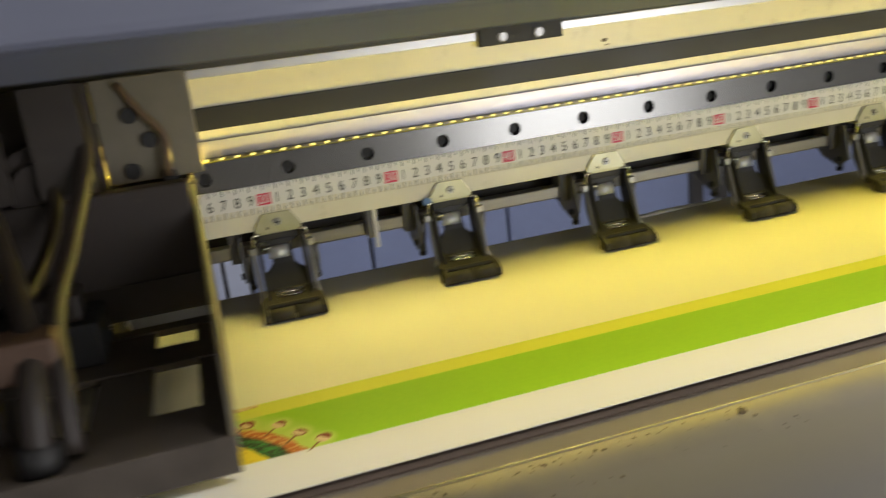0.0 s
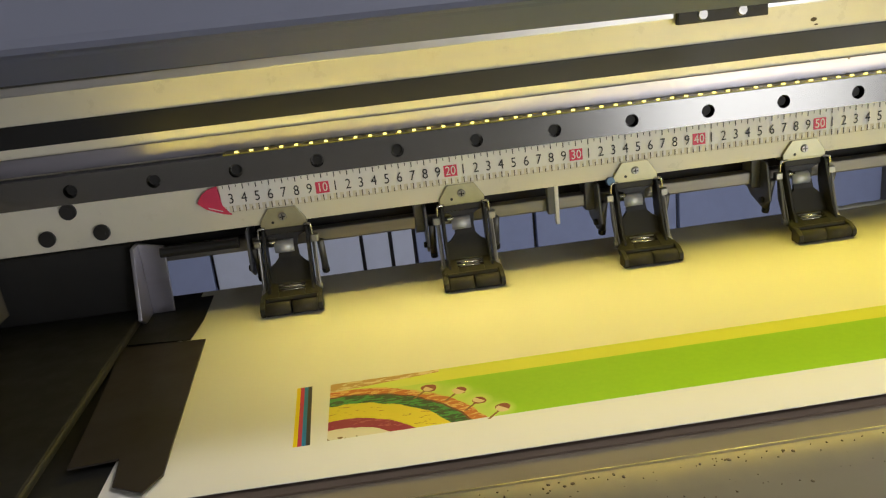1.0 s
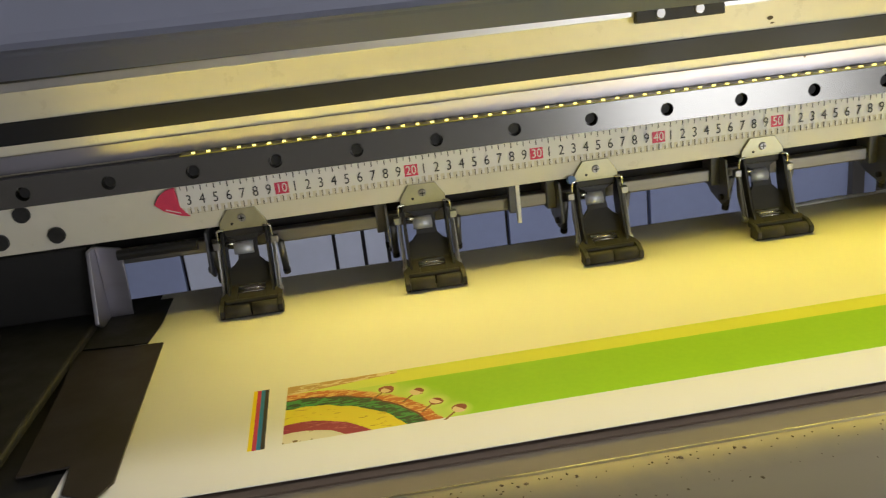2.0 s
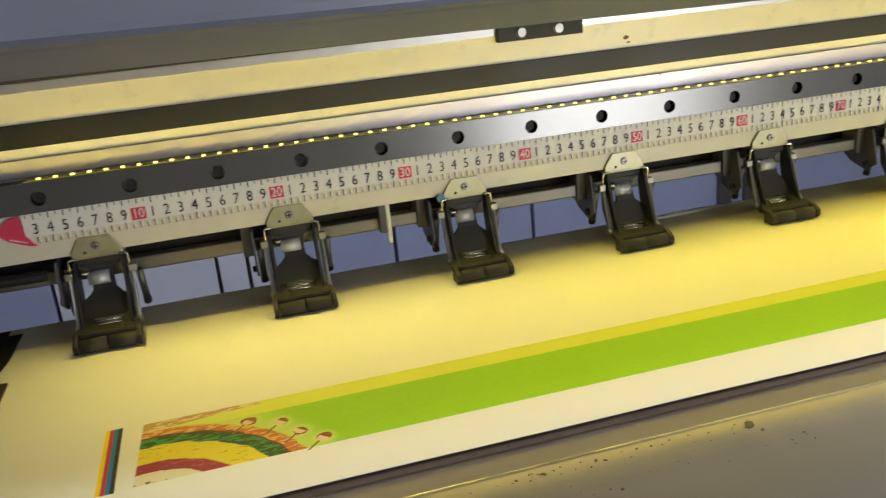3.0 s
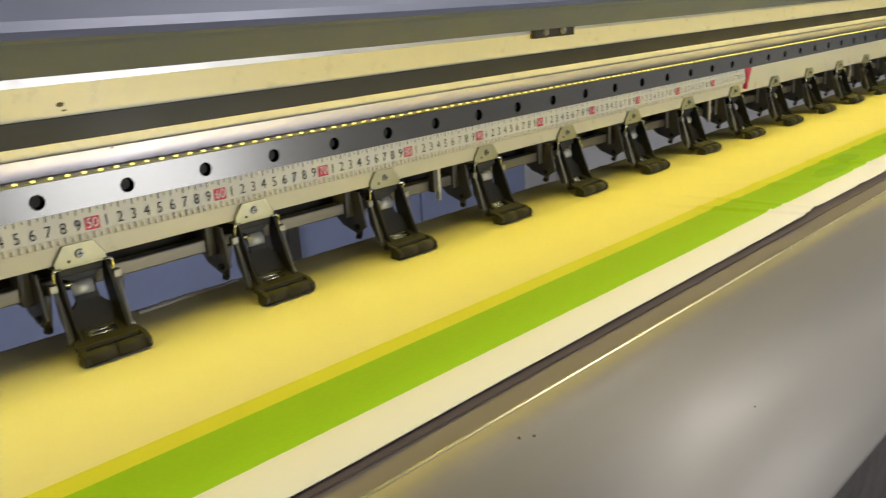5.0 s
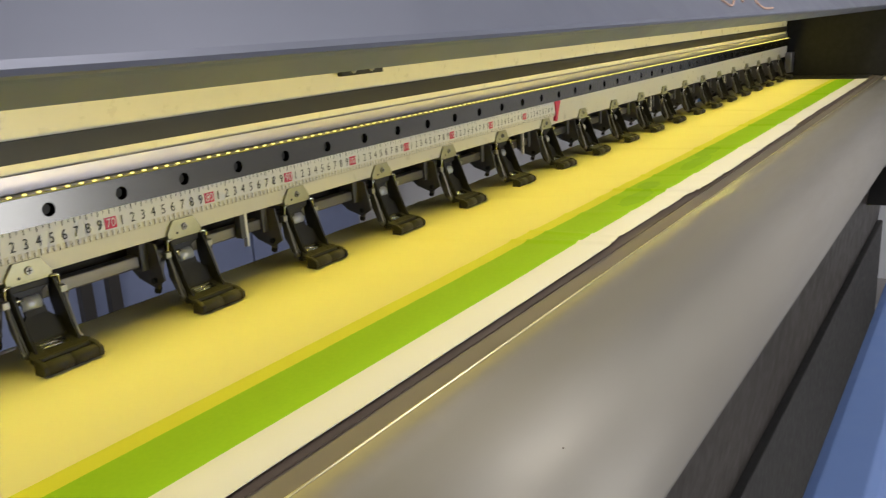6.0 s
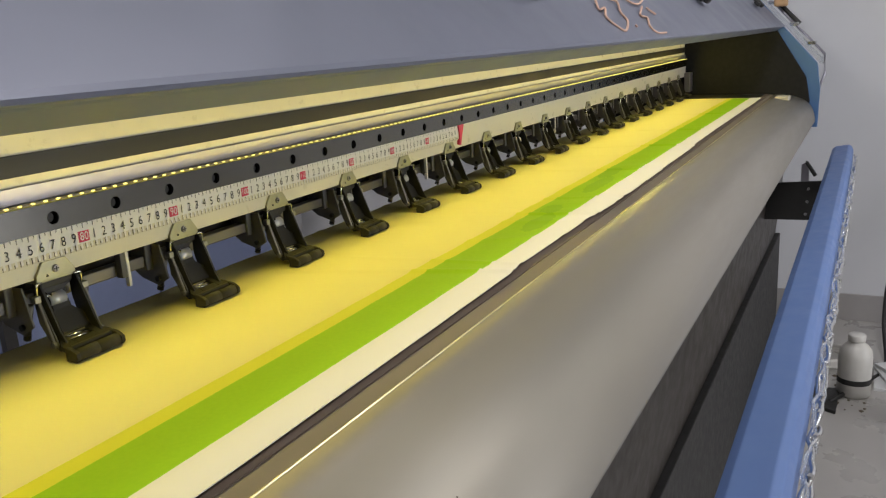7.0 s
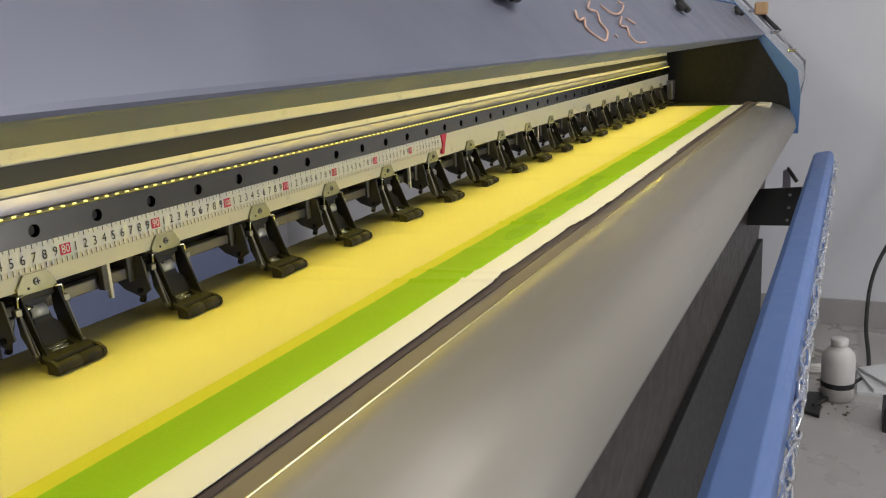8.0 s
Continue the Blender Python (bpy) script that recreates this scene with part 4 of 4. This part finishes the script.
def hood():
    h = thing("printer_hood", "blue-grey painted front hood, slanting back", "hood", (0, 0, 0))
    # slope from its rolled lower edge up to the top
    lo, hi = (-0.3020, 1.1840), (-0.2050, 1.2895)

    def hung(bm):
        # the lower edge hangs a little higher towards the parked end
        for v in bm.verts:
            if v.co.z < 1.2:
                v.co.z += 0.0045 * min(1.0, max(0.0, (0.5 - v.co.x) / 0.5)) - 0.002 * min(1.0, max(0.0, (v.co.x - 0.6) / 1.2))
        return bm

    prof = [(-0.2985, 1.1872), (-0.3000, 1.1853), (-0.3025, 1.1850), (-0.3052, 1.1862), (-0.3062, 1.1885), (-0.3045, 1.1915), hi, (hi[0] + 0.003, hi[1] - 0.002), (-0.2995, 1.1905)]
    part("panel", hung(prism(prof, X0, X1 - 0.004, None, None, 0.0, 40)), HOOD, h)
    flange = [(-0.2995, 1.1850), (-0.2975, 1.1836), (-0.2800, 1.1742), (-0.2785, 1.1748), (-0.2780, 1.1775), (-0.2795, 1.1775), (-0.2808, 1.1758), (-0.2970, 1.1850), (-0.2978, 1.1870)]
    part("return_flange", hung(prism(flange, X0, X1 - 0.004, None, None, 0.0, 40)), HOOD, h, "inward return flange of the hood")
    part("trim_line", prism([(-0.2062, 1.2895), (-0.2085, 1.2920), (-0.2045, 1.2960), (-0.2020, 1.2935)], X0, X1 - 0.004), END_BLUE, h, "thin dark blue joint")
    part("top_panel", prism([(-0.2040, 1.2965), (0.02, 1.545), (0.30, 1.56), (0.30, 1.552), (0.022, 1.537), (-0.2010, 1.2935)], X0, X1 - 0.004), HOOD, h)
    part("rear_panel", box(X0, X1 - 0.004, 0.296, 0.300, 1.0, 1.553), OLIVE, h)
    inner = part("inner_fascia", box(X0, 3.29, -0.001, 0.006, 1.1614, 1.30, 0.0005), OLIVE, h, "dark inner fascia above the beam")
    slope = math.degrees(math.atan2(hi[1] - lo[1], hi[0] - lo[0]))

    def on_slope(x, s, off=0.0):
        d = Vector((0, hi[0] - lo[0], hi[1] - lo[1])).normalized()
        n = Vector((0, -d.z, d.y))
        p = Vector((x, lo[0] - 0.0025, lo[1] + 0.006)) + d * s + n * off
        return Matrix.Translation(p) @ Euler((radians(slope), 0, 0)).to_matrix().to_4x4()

    # curling lettering strokes, worn
    def stroke(pts, x, s, r):
        own = tube([on_slope(x, s) @ Vector((u, v, 0.0004)) for u, v in [(p.x, p.y) for p in curve_points([(a, c, 0) for a, c in pts], 6)]], r, None, 5)
        return own

    marks = (((0.02, 0.065), (0.0, 0.049), (0.03, 0.052), (0.0, 0.036), (0.01, 0.021), (0.03, 0.013), (0.08, 0.029), (0.085, 0.045), (0.115, 0.064), (0.09, 0.070), (0.13, 0.085)),
             ((0.17, 0.079), (0.185, 0.065), (0.23, 0.063), (0.305, 0.081), (0.295, 0.090)),
             ((0.23, 0.057), (0.175, 0.040), (0.20, 0.035), (0.17, 0.018), (0.18, 0.006), (0.23, 0.005)),
             ((0.25, 0.054), (0.27, 0.042)), ((0.10, 0.022), (0.10, 0.018)))
    for pts in marks:
        part("lettering_bar", stroke(pts, 1.355, 0.0, 0.0016), SCRIPT, h, "worn orange lettering stroke")
    bm = rod((0, 0, -0.0005), (0, 0, 0.0012), 0.0022, segments=12)
    bmesh.ops.transform(bm, matrix=on_slope(0.072, 0.0105), verts=bm.verts)
    part("rivet", bm, BLACK, h, "small black rivet")
    for x in (1.17, 2.14, 3.05):
        g = thing("hood_latch", "black latch handle on the hood", "latch", (0, 0, 0), "hood latches")
        bm = box(-0.030, 0.030, -0.008, 0.010, -0.001, 0.010, 0.003)
        box(-0.012, 0.012, -0.016, 0.020, 0.002, 0.014, 0.003, bm)
        o = part("grip", bm, BLACK, g)
        g.matrix_basis = on_slope(x, 0.084, 0.0015)
    # hinge blocks under the fascia
    for x in (0.384, 0.992):
        g = thing("fascia_clip", "black clip plate with two screws", "clip", (x, 0, 1.1612), "clips under the fascia")
        part("plate", box(0, 0.071, -0.0030, 0.0035, -0.0115, 0.0030, 0.0008), BLACK, g)
        for u in (0.019, 0.050):
            bm = rod((u, -0.0030, -0.0055), (u, -0.0050, -0.0055), 0.0042, segments=16, r2=0.0034)
            box(u - 0.0026, u + 0.0026, -0.0052, -0.0049, -0.0058, -0.0052, 0, bm)
            box(u - 0.0003, u + 0.0003, -0.0052, -0.0049, -0.0081, -0.0029, 0, bm)
            part("screw", bm, ARM, g, "bright screw")


def end_panels():
    e = thing("end_panel", "blue and black end panel of the printer", "end panel", (0, 0, 0), "end panels")
    out = [(0.30, 0.88), (0.30, 1.56), (0.02, 1.56), (-0.292, 1.196), (-0.408, 1.066), (-0.420, 0.985), (-0.418, 0.860)]
    part("blue_plate", plate(out, "x", X1 + 0.004, X1 + 0.034, None, 0.002), END_BLUE, e)
    inn = [(0.28, 0.90), (0.28, 1.30), (-0.17, 1.30), (-0.284, 1.174), (-0.378, 1.023), (-0.392, 0.945), (-0.385, 0.905), (-0.33, 0.88), (-0.28, 0.88)]
    part("black_lining", plate(inn, "x", X1 - 0.003, X1 + 0.003), LINING, e, "black inner lining")
    part("corner_plate", box(3.13, 3.21, -0.342, -0.300, 0.941, 0.9728, 0.002), TAPE_CREAM, e, "pale corner bracket")
    part("beam_bracket", box(3.250, 3.292, -0.020, 0.0, 0.985, 1.050, 0.002), STEEL_PLATE, e, "steel beam bracket")
    # clear side strip with hardware
    s = thing("clear_guard", "clear plastic guard strip with steel clips", "guard", (0, 0, 0))
    part("strip", plate([(-0.207, 1.311), (-0.312, 1.199), (-0.422, 1.081), (-0.426, 1.061), (-0.414, 1.063), (-0.302, 1.187), (-0.197, 1.301)], "x", 3.335, 3.341), CLEAR, s)
    part("edge_bar", tube([(3.345, -0.212, 1.319), (3.345, -0.320, 1.204), (3.345, -0.426, 1.093), (3.345, -0.430, 1.031), (3.345, -0.402, 0.941)], 0.004), STEEL_PLATE, s, "dull steel edge bar", smooth=True)
    for y, z in ((-0.332, 1.191), (-0.386, 1.129), (-0.264, 1.263)):
        part("clip", box(3.330, 3.351, y - 0.014, y + 0.014, z - 0.006, z + 0.006, 0.002, None), CHROME, s)
    part("black_bar", tube([(3.349, -0.272, 1.269), (3.349, -0.347, 1.191)], 0.007), BLACK, s, "black rubber bar")
    k = thing("wooden_knob", "small orange-brown block on the hood corner", "block", (3.315, -0.290, 1.268))
    part("block", box(-0.02, 0.02, -0.02, 0.02, -0.02, 0.02, 0.006), RAW, k)
    copy = thing("end_panel", "blue and black end panel of the printer", "end panel", (0, 0, 0), "end panels")
    part("blue_plate", plate(out, "x", X0 - 0.034, X0 - 0.004, None, 0.002), END_BLUE, copy)
    part("black_lining", plate(inn, "x", X0 - 0.003, X0 + 0.008), BLACK_METAL, copy, "black inner lining")


def guard_rail():
    g = thing("guard_tube", "long blue-painted guard tube before the printer", "guard rail", (0, 0, 0))
    prof = [(-0.4660, 0.7470), (-0.4630, 0.7550), (-0.4690, 0.7930), (-0.4790, 0.8010), (-0.5150, 0.8070), (-0.5240, 0.8030), (-0.5300, 0.7900), (-0.5300, 0.7450), (-0.5250, 0.7370), (-0.4720, 0.7390)]
    part("tube", prism(prof, -0.75, 3.28, None, None, 0.0015), BLUE, g)
    for x in (-0.6, 2.80):
        br = part("bracket", plate([(-0.300, 0.758), (-0.484, 0.772), (-0.484, 0.660), (-0.300, 0.655)], "x", x, x + 0.008, None, 0.001), BLACK_METAL, g, "black bracket plate")
        for y, z in ((-0.432, 0.748), (-0.430, 0.712), (-0.427, 0.676)):
            part("bolt", rod((x - 0.004, y, z), (x + 0.004, y, z), 0.0045, segments=10), CHROME, br)
    lev = thing("release_lever", "black release lever on a grey shaft", "lever", (3.15, -0.400, 0.755))
    part("lever_grip", tube([(0, -0.030, -0.030), (0, -0.010, 0.0), (0, -0.002, 0.012), (0.0, 0.0, 0.012)], 0.006, None, 8), BLACK, lev)
    bm = plate([(0.012, -0.06), (0.012, 0.005), (0.0, 0.012), (-0.010, -0.005), (-0.012, -0.06)], "x", -0.004, 0.004)
    part("shaft", bm, STEEL_PLATE, lev, "grey shaft")
    # a film-wrapped cord hangs along the outside of the tube
    c = thing("sparkling_cord", "clear film-wrapped cord hung along the blue tube", "cord", (0, 0, 0))
    rnd = random.Random(11)
    for strand in range(4):
        pts = []
        x = 0.55
        ph = rnd.random() * 6
        while x < 3.26:
            sag = 0.010 * abs(math.sin(x * 9 + ph))
            pts.append((x, -0.5370 - 0.004 * math.sin(x * 40 + ph) - 0.002 * rnd.random(), 0.782 - 0.014 * strand - sag + 0.005 * math.sin(x * 60 + 2 * ph)))
            x += 0.012
        part("strand", tube(pts, 0.0022 + 0.0008 * (strand % 2), None, 6), CHROME if strand % 2 else CLEAR, c, "glittering strand")
    x = 0.60
    while x < 3.25:
        bm = bmesh.new()
        bmesh.ops.create_icosphere(bm, subdivisions=1, radius=0.0046)
        o = part("bead", bm, CHROME, c)
        o.location = (x, -0.5405, 0.774 - 0.034 * rnd.random())
        x += 0.030 + 0.02 * rnd.random()


def parked_end():
    t = thing("edge_plate", "dark brown hold-down plate on the media edge", "plate", (0, 0, 0))
    pts = [(0.0066, -0.0707), (0.0159, -0.2475), (0.0087, -0.2620), (-0.0090, -0.2516), (-0.0121, -0.2246), (-0.0392, -0.2277), (-0.0475, -0.1206), (-0.0558, -0.0665)]
    part("sheet", plate(pts, "z", 0.9760, 0.9772, None, 0.0003), DARK_TRAY, t)
    p = thing("edge_block", "black media edge block by the first roller", "block", (0, 0, 0))
    part("block_body", plate([(-0.0028, -0.0270), (-0.004, 0.026), (-0.052, 0.026), (-0.0600, -0.0582), (-0.0059, -0.0644)], "z", 0.9750, 0.9757), BLACK_METAL, p)
    b = thing("side_bracket", "bent grey bracket at the end of the lift bar", "bracket", (0, 0, 0))
    bm = plate([(0.004, 1.034), (-0.012, 1.034), (-0.030, 0.982), (-0.020, 0.976), (0.006, 0.976)], "x", -0.050, -0.047, None, 0.0005)
    plate([(-0.047, 0.976), (-0.030, 0.976), (-0.028, 1.030), (-0.047, 1.034)], "y", 0.000, 0.003, bm, 0.0004)
    part("bent_sheet", bm, STEEL_PLATE, b)
    part("pivot", rod((-0.030, -0.004, 1.026), (0.030, -0.004, 1.026), 0.004, segments=12), BLACK_METAL, b)
    s = thing("capping_station", "black capping station beside the platen", "capping station", (0, 0, 0))
    part("housing", box(X0 + 0.03, -0.052, -0.257, 0.0, 0.9750, 0.9815, 0.002), BLACK_METAL, s)
    part("rear_wall", box(X0 + 0.03, -0.052, 0.0, 0.030, 0.9755, 1.035, 0.002), BLACK_METAL, s)
    for k in range(3):
        part("cap_pad", box(-0.62 + 0.14 * k, -0.52 + 0.14 * k, -0.22, -0.08, 0.9815, 0.9875, 0.003), BLACK, s)
    part("front_wall", box(X0 + 0.03, -0.035, -0.269, -0.259, 0.9755, 0.9815, 0.001), BLACK_METAL, s)


def carriage():
    """The print carriage; its space has x = 0 at its right side plate."""
    c = thing("print_carriage", "dark ink-stained print carriage on the rail", "print carriage", (0.15, 0, 0))
    # base with openings between the print heads
    base = bmesh.new()
    for x, x2 in ((-0.330, -0.102), (-0.072, -0.040), (-0.014, 0.0)):
        box(x, x2, -0.245, -0.054, 0.9915, 0.9960, 0.0005, base)
    for y, y2 in ((-0.245, -0.199), (-0.130, -0.100), (-0.067, -0.054)):
        box(-0.330, 0.0, y, y2, 0.9925, 0.9972, 0.0005, base)
    part("base_frame", base, CARRIAGE_BLACK, c)
    part("front_lip", box(-0.330, 0.002, -0.2485, -0.2450, 0.9795, 1.0000, 0.0006), CARRIAGE_BLACK, c)
    side = [(-0.248, 0.990), (-0.248, 1.004), (-0.215, 1.030), (-0.075, 1.068), (-0.026, 1.090), (-0.016, 1.090), (-0.004, 0.992)]
    part("side_plate", plate(side, "x", 0.0, 0.003, None, 0.0006), DIRTY, c, "ink-stained side plate")
    part("side_plate", plate(side, "x", -0.333, -0.330, None, 0.0006), DIRTY, c, "ink-stained side plate")
    back = part("back_plate", box(-0.052, 0.012, -0.022, -0.017, 1.092, 1.164, 0.001), DIRTY, c, "stained pale grey back plate")
    part("back_plate", box(-0.32, -0.053, -0.024, -0.018, 1.085, 1.164, 0.001), GREY_PLATE, c, "stained brown back plate")
    for x, z in ((-0.020, 1.120), (-0.030, 1.138), (-0.10, 1.12), (-0.035, 1.100), (-0.115, 1.085), (-0.075, 1.088), (-0.012, 1.094)):
        bm = rod((x, -0.022, z), (x, -0.026, z), 0.0055, segments=12)
        part("bolt", bm, BLACK, back)
    part("bearing_block", box(-0.050, 0.004, -0.034, -0.0245, 1.070, 1.090, 0.002), GREY_PLATE, c, "stained grey bearing block")
    part("rear_shroud", box(-0.328, -0.002, -0.036, -0.030, 0.998, 1.024, 0.001), CARRIAGE_BLACK, c, "black rear shroud")
    # cross bar and round boss
    part("cross_bar", box(-0.32, 0.0, -0.060, -0.045, 1.030, 1.094, 0.002), GREY_PLATE, c, "stained grey cross bar")
    bm = rod((-0.088, -0.023, 1.100), (-0.088, -0.050, 1.100), 0.030, segments=28)
    rod((-0.088, -0.050, 1.100), (-0.088, -0.058, 1.100), 0.020, bm, 24)
    part("belt_boss", bm, GREY_PLATE, c, "round stained boss", smooth=False)
    for k in range(4):
        x = -0.266 + 0.058 * k
        h = part("print_head", box(x - 0.024, x + 0.024, -0.110, -0.062, 0.9975, 1.026, 0.002), BLACK, c, "black print head block")
        part("damper", box(x - 0.014, x + 0.016, -0.104, -0.074, 1.026, 1.044, 0.003), DARK_TRAY, h)
        part("ink_hose", tube(curve_points([(x + 0.004, -0.232, 1.000), (x + 0.006, -0.222, 1.030), (x + 0.004, -0.190, 1.052), (x - 0.012, -0.130, 1.078), (x - 0.030, -0.070, 1.125), (x - 0.036, -0.040, 1.162)], 5), 0.0075), HOSE, c, "dark ink hose", smooth=True)
        part("feed_line", tube(curve_points([(x - 0.018, -0.200, 1.000), (x - 0.020, -0.190, 1.020), (x - 0.010, -0.140, 1.048), (x + 0.010, -0.080, 1.085), (x + 0.012, -0.034, 1.150)], 5), 0.0045), HOSE, c, smooth=True)
        part("ink_hose", tube(curve_points([(x + 0.018, -0.226, 1.000), (x + 0.019, -0.214, 1.034), (x + 0.016, -0.180, 1.056), (x + 0.020, -0.120, 1.074), (x + 0.034, -0.066, 1.120), (x + 0.030, -0.040, 1.162)], 5), 0.0055), HOSE, c, "dark ink hose", smooth=True)
        part("connector", box(x - 0.012, x + 0.020, -0.212, -0.186, 1.034, 1.056, 0.003), RUST, c, "rust-brown connector block")
        part("hose_clip", rod((x + 0.004, -0.232, 0.997), (x + 0.005, -0.230, 1.010), 0.0105, segments=14), BLACK, c, smooth=True)
    for k, (xa, xb) in enumerate(((-0.088, -0.056), (-0.122, -0.104), (-0.190, -0.140), (-0.27, -0.235))):
        part("ribbon_cable", prism([(-0.063, 1.166), (-0.060, 1.166), (-0.062, 1.120), (-0.066, 1.098), (-0.069, 1.098), (-0.066, 1.120)], xa, xb), HOSE, c, "dark ribbon cable")
    part("tan_lead", tube(curve_points([(-0.034, -0.027, 1.160), (-0.022, -0.030, 1.140), (-0.010, -0.032, 1.122), (-0.012, -0.034, 1.095)], 5), 0.0026), TAN, c, "brown lead", smooth=True)
    return c


# ---- floor clutter by the wall ----
def clutter():
    b = thing("ink_bottle", "white plastic ink bottle with a dark band", "bottle", (3.165, -0.580, 0.0))
    prof = [(0.0, 0.0), (0.046, 0.0), (0.051, 0.006), (0.051, 0.135), (0.048, 0.155), (0.036, 0.172), (0.024, 0.180), (0.023, 0.190), (0.0, 0.190)]

    def lathe(pr, n=32):
        bm = bmesh.new()
        rings = [[bm.verts.new((r * math.cos(2 * math.pi * k / n), r * math.sin(2 * math.pi * k / n), z)) for k in range(n)] for r, z in pr[1:-1]]
        for a, c in zip(rings, rings[1:]):
            for k in range(n):
                bm.faces.new((a[k], a[(k + 1) % n], c[(k + 1) % n], c[k]))
        bm.faces.new(rings[0][::-1])
        bm.faces.new(rings[-1])
        return bm

    part("bottle_body", lathe(prof), BOTTLE, b, smooth=True)
    part("cap", lathe([(0, 0.187), (0.026, 0.187), (0.0265, 0.190), (0.0265, 0.206), (0.024, 0.209), (0, 0.209)]), BOTTLE, b, "white screw cap", smooth=True)
    part("band", lathe([(0, 0.046), (0.0518, 0.046), (0.0518, 0.064), (0, 0.064)]), BLACK, b, "dark band")
    for k in range(3):
        s = thing("paper_stack", "loose white papers piled on the floor", "papers", (3.30 + 0.02 * k, -0.71 - 0.02 * k, 0.012 * k))
        bm = box(-0.09, 0.09, -0.07, 0.07, 0.0, 0.011, 0.001)
        part("sheaf", bm, PAGE, s)
        s.rotation_euler = (0, 0, 0.3 * k)
    t = thing("black_tray", "black tray lying on the floor", "tray", (3.08, -0.485, 0.0))
    bm = plate([(-0.10, -0.05), (0.09, -0.055), (0.07, 0.06), (-0.05, 0.055)], "z", 0.0, 0.012, None, 0.002)
    part("tray_body", bm, BLACK, t)
    x = thing("black_box", "black box on the floor by the papers", "box", (3.00, -0.80, 0.0))
    bm = box(-0.06, 0.06, -0.09, 0.09, 0.0, 0.075, 0.003)
    part("box_body", bm, BLACK, x)
    r = thing("white_coil", "coil of pale grey hose on the floor", "hose", (3.42, -0.50, 0.0))
    pts = [(0.08 * math.cos(a / 10 * 2 * math.pi), 0.08 * math.sin(a / 10 * 2 * math.pi), 0.012 + 0.009 * a / 10) for a in range(31)]
    part("hose", tube(pts, 0.009), BOTTLE, r, smooth=True)
    for n, pts in enumerate((((3.86, -0.935, 1.3), (3.84, -0.855, 0.9), (3.80, -0.790, 0.55), (3.72, -0.685, 0.30), (3.62, -0.665, 0.12), (3.40, -0.675, 0.02), (3.25, -0.615, 0.012), (3.05, -0.515, 0.012)),
                              ((3.80, -1.155, 0.62), (3.70, -0.955, 0.48), (3.62, -0.855, 0.33), (3.60, -0.835, 0.15), (3.62, -0.875, 0.012)))):
        c = thing("power_cable", "black power cable trailing down the wall", "cable", (0, 0, 0), "wall cables")
        part("cable_run", tube(curve_points(pts, 8), 0.007), BLACK, c, smooth=True)
    rnd = random.Random(3)
    st = thing("floor_grime", "scattered dark grime spots on the floor", "grime", (0, 0, 0), kind="stuff")
    bm = bmesh.new()
    for k in range(40):
        own = bmesh.new()
        bmesh.ops.create_icosphere(own, subdivisions=1, radius=1)
        s = 0.004 + 0.010 * rnd.random() ** 2
        merge(own, bm, pose(3.0 + 0.35 * rnd.random(), -0.57 + 0.10 * (rnd.random() - 0.5), 0.0005) @ Matrix.Diagonal((s, s * 0.7, 0.0015, 1)))
    part("spots", bm, SPECK, st)


def motions():
    xs = ((0.0, 0.150), (0.1, 0.074), (0.2, 0.004), (0.3, -0.038), (0.4, -0.057), (0.5, -0.062), (0.6, -0.064), (0.8, -0.112), (1.0, -0.156), (1.2, -0.210), (1.6, -0.330), (2.2, -0.420), (8.0, -0.420))
    walk(CARRIAGE, [(t, pose(x, 0, 0)) for t, x in xs])


room()
rear_partition()
lower_body()
platen()
apron()
beam()
guide_rail()
led_strip()
tape_measure()
lift_shaft()
clamps()
media()
film_scrap()
hood()
end_panels()
guard_rail()
parked_end()
CARRIAGE = carriage()
clutter()
motions()
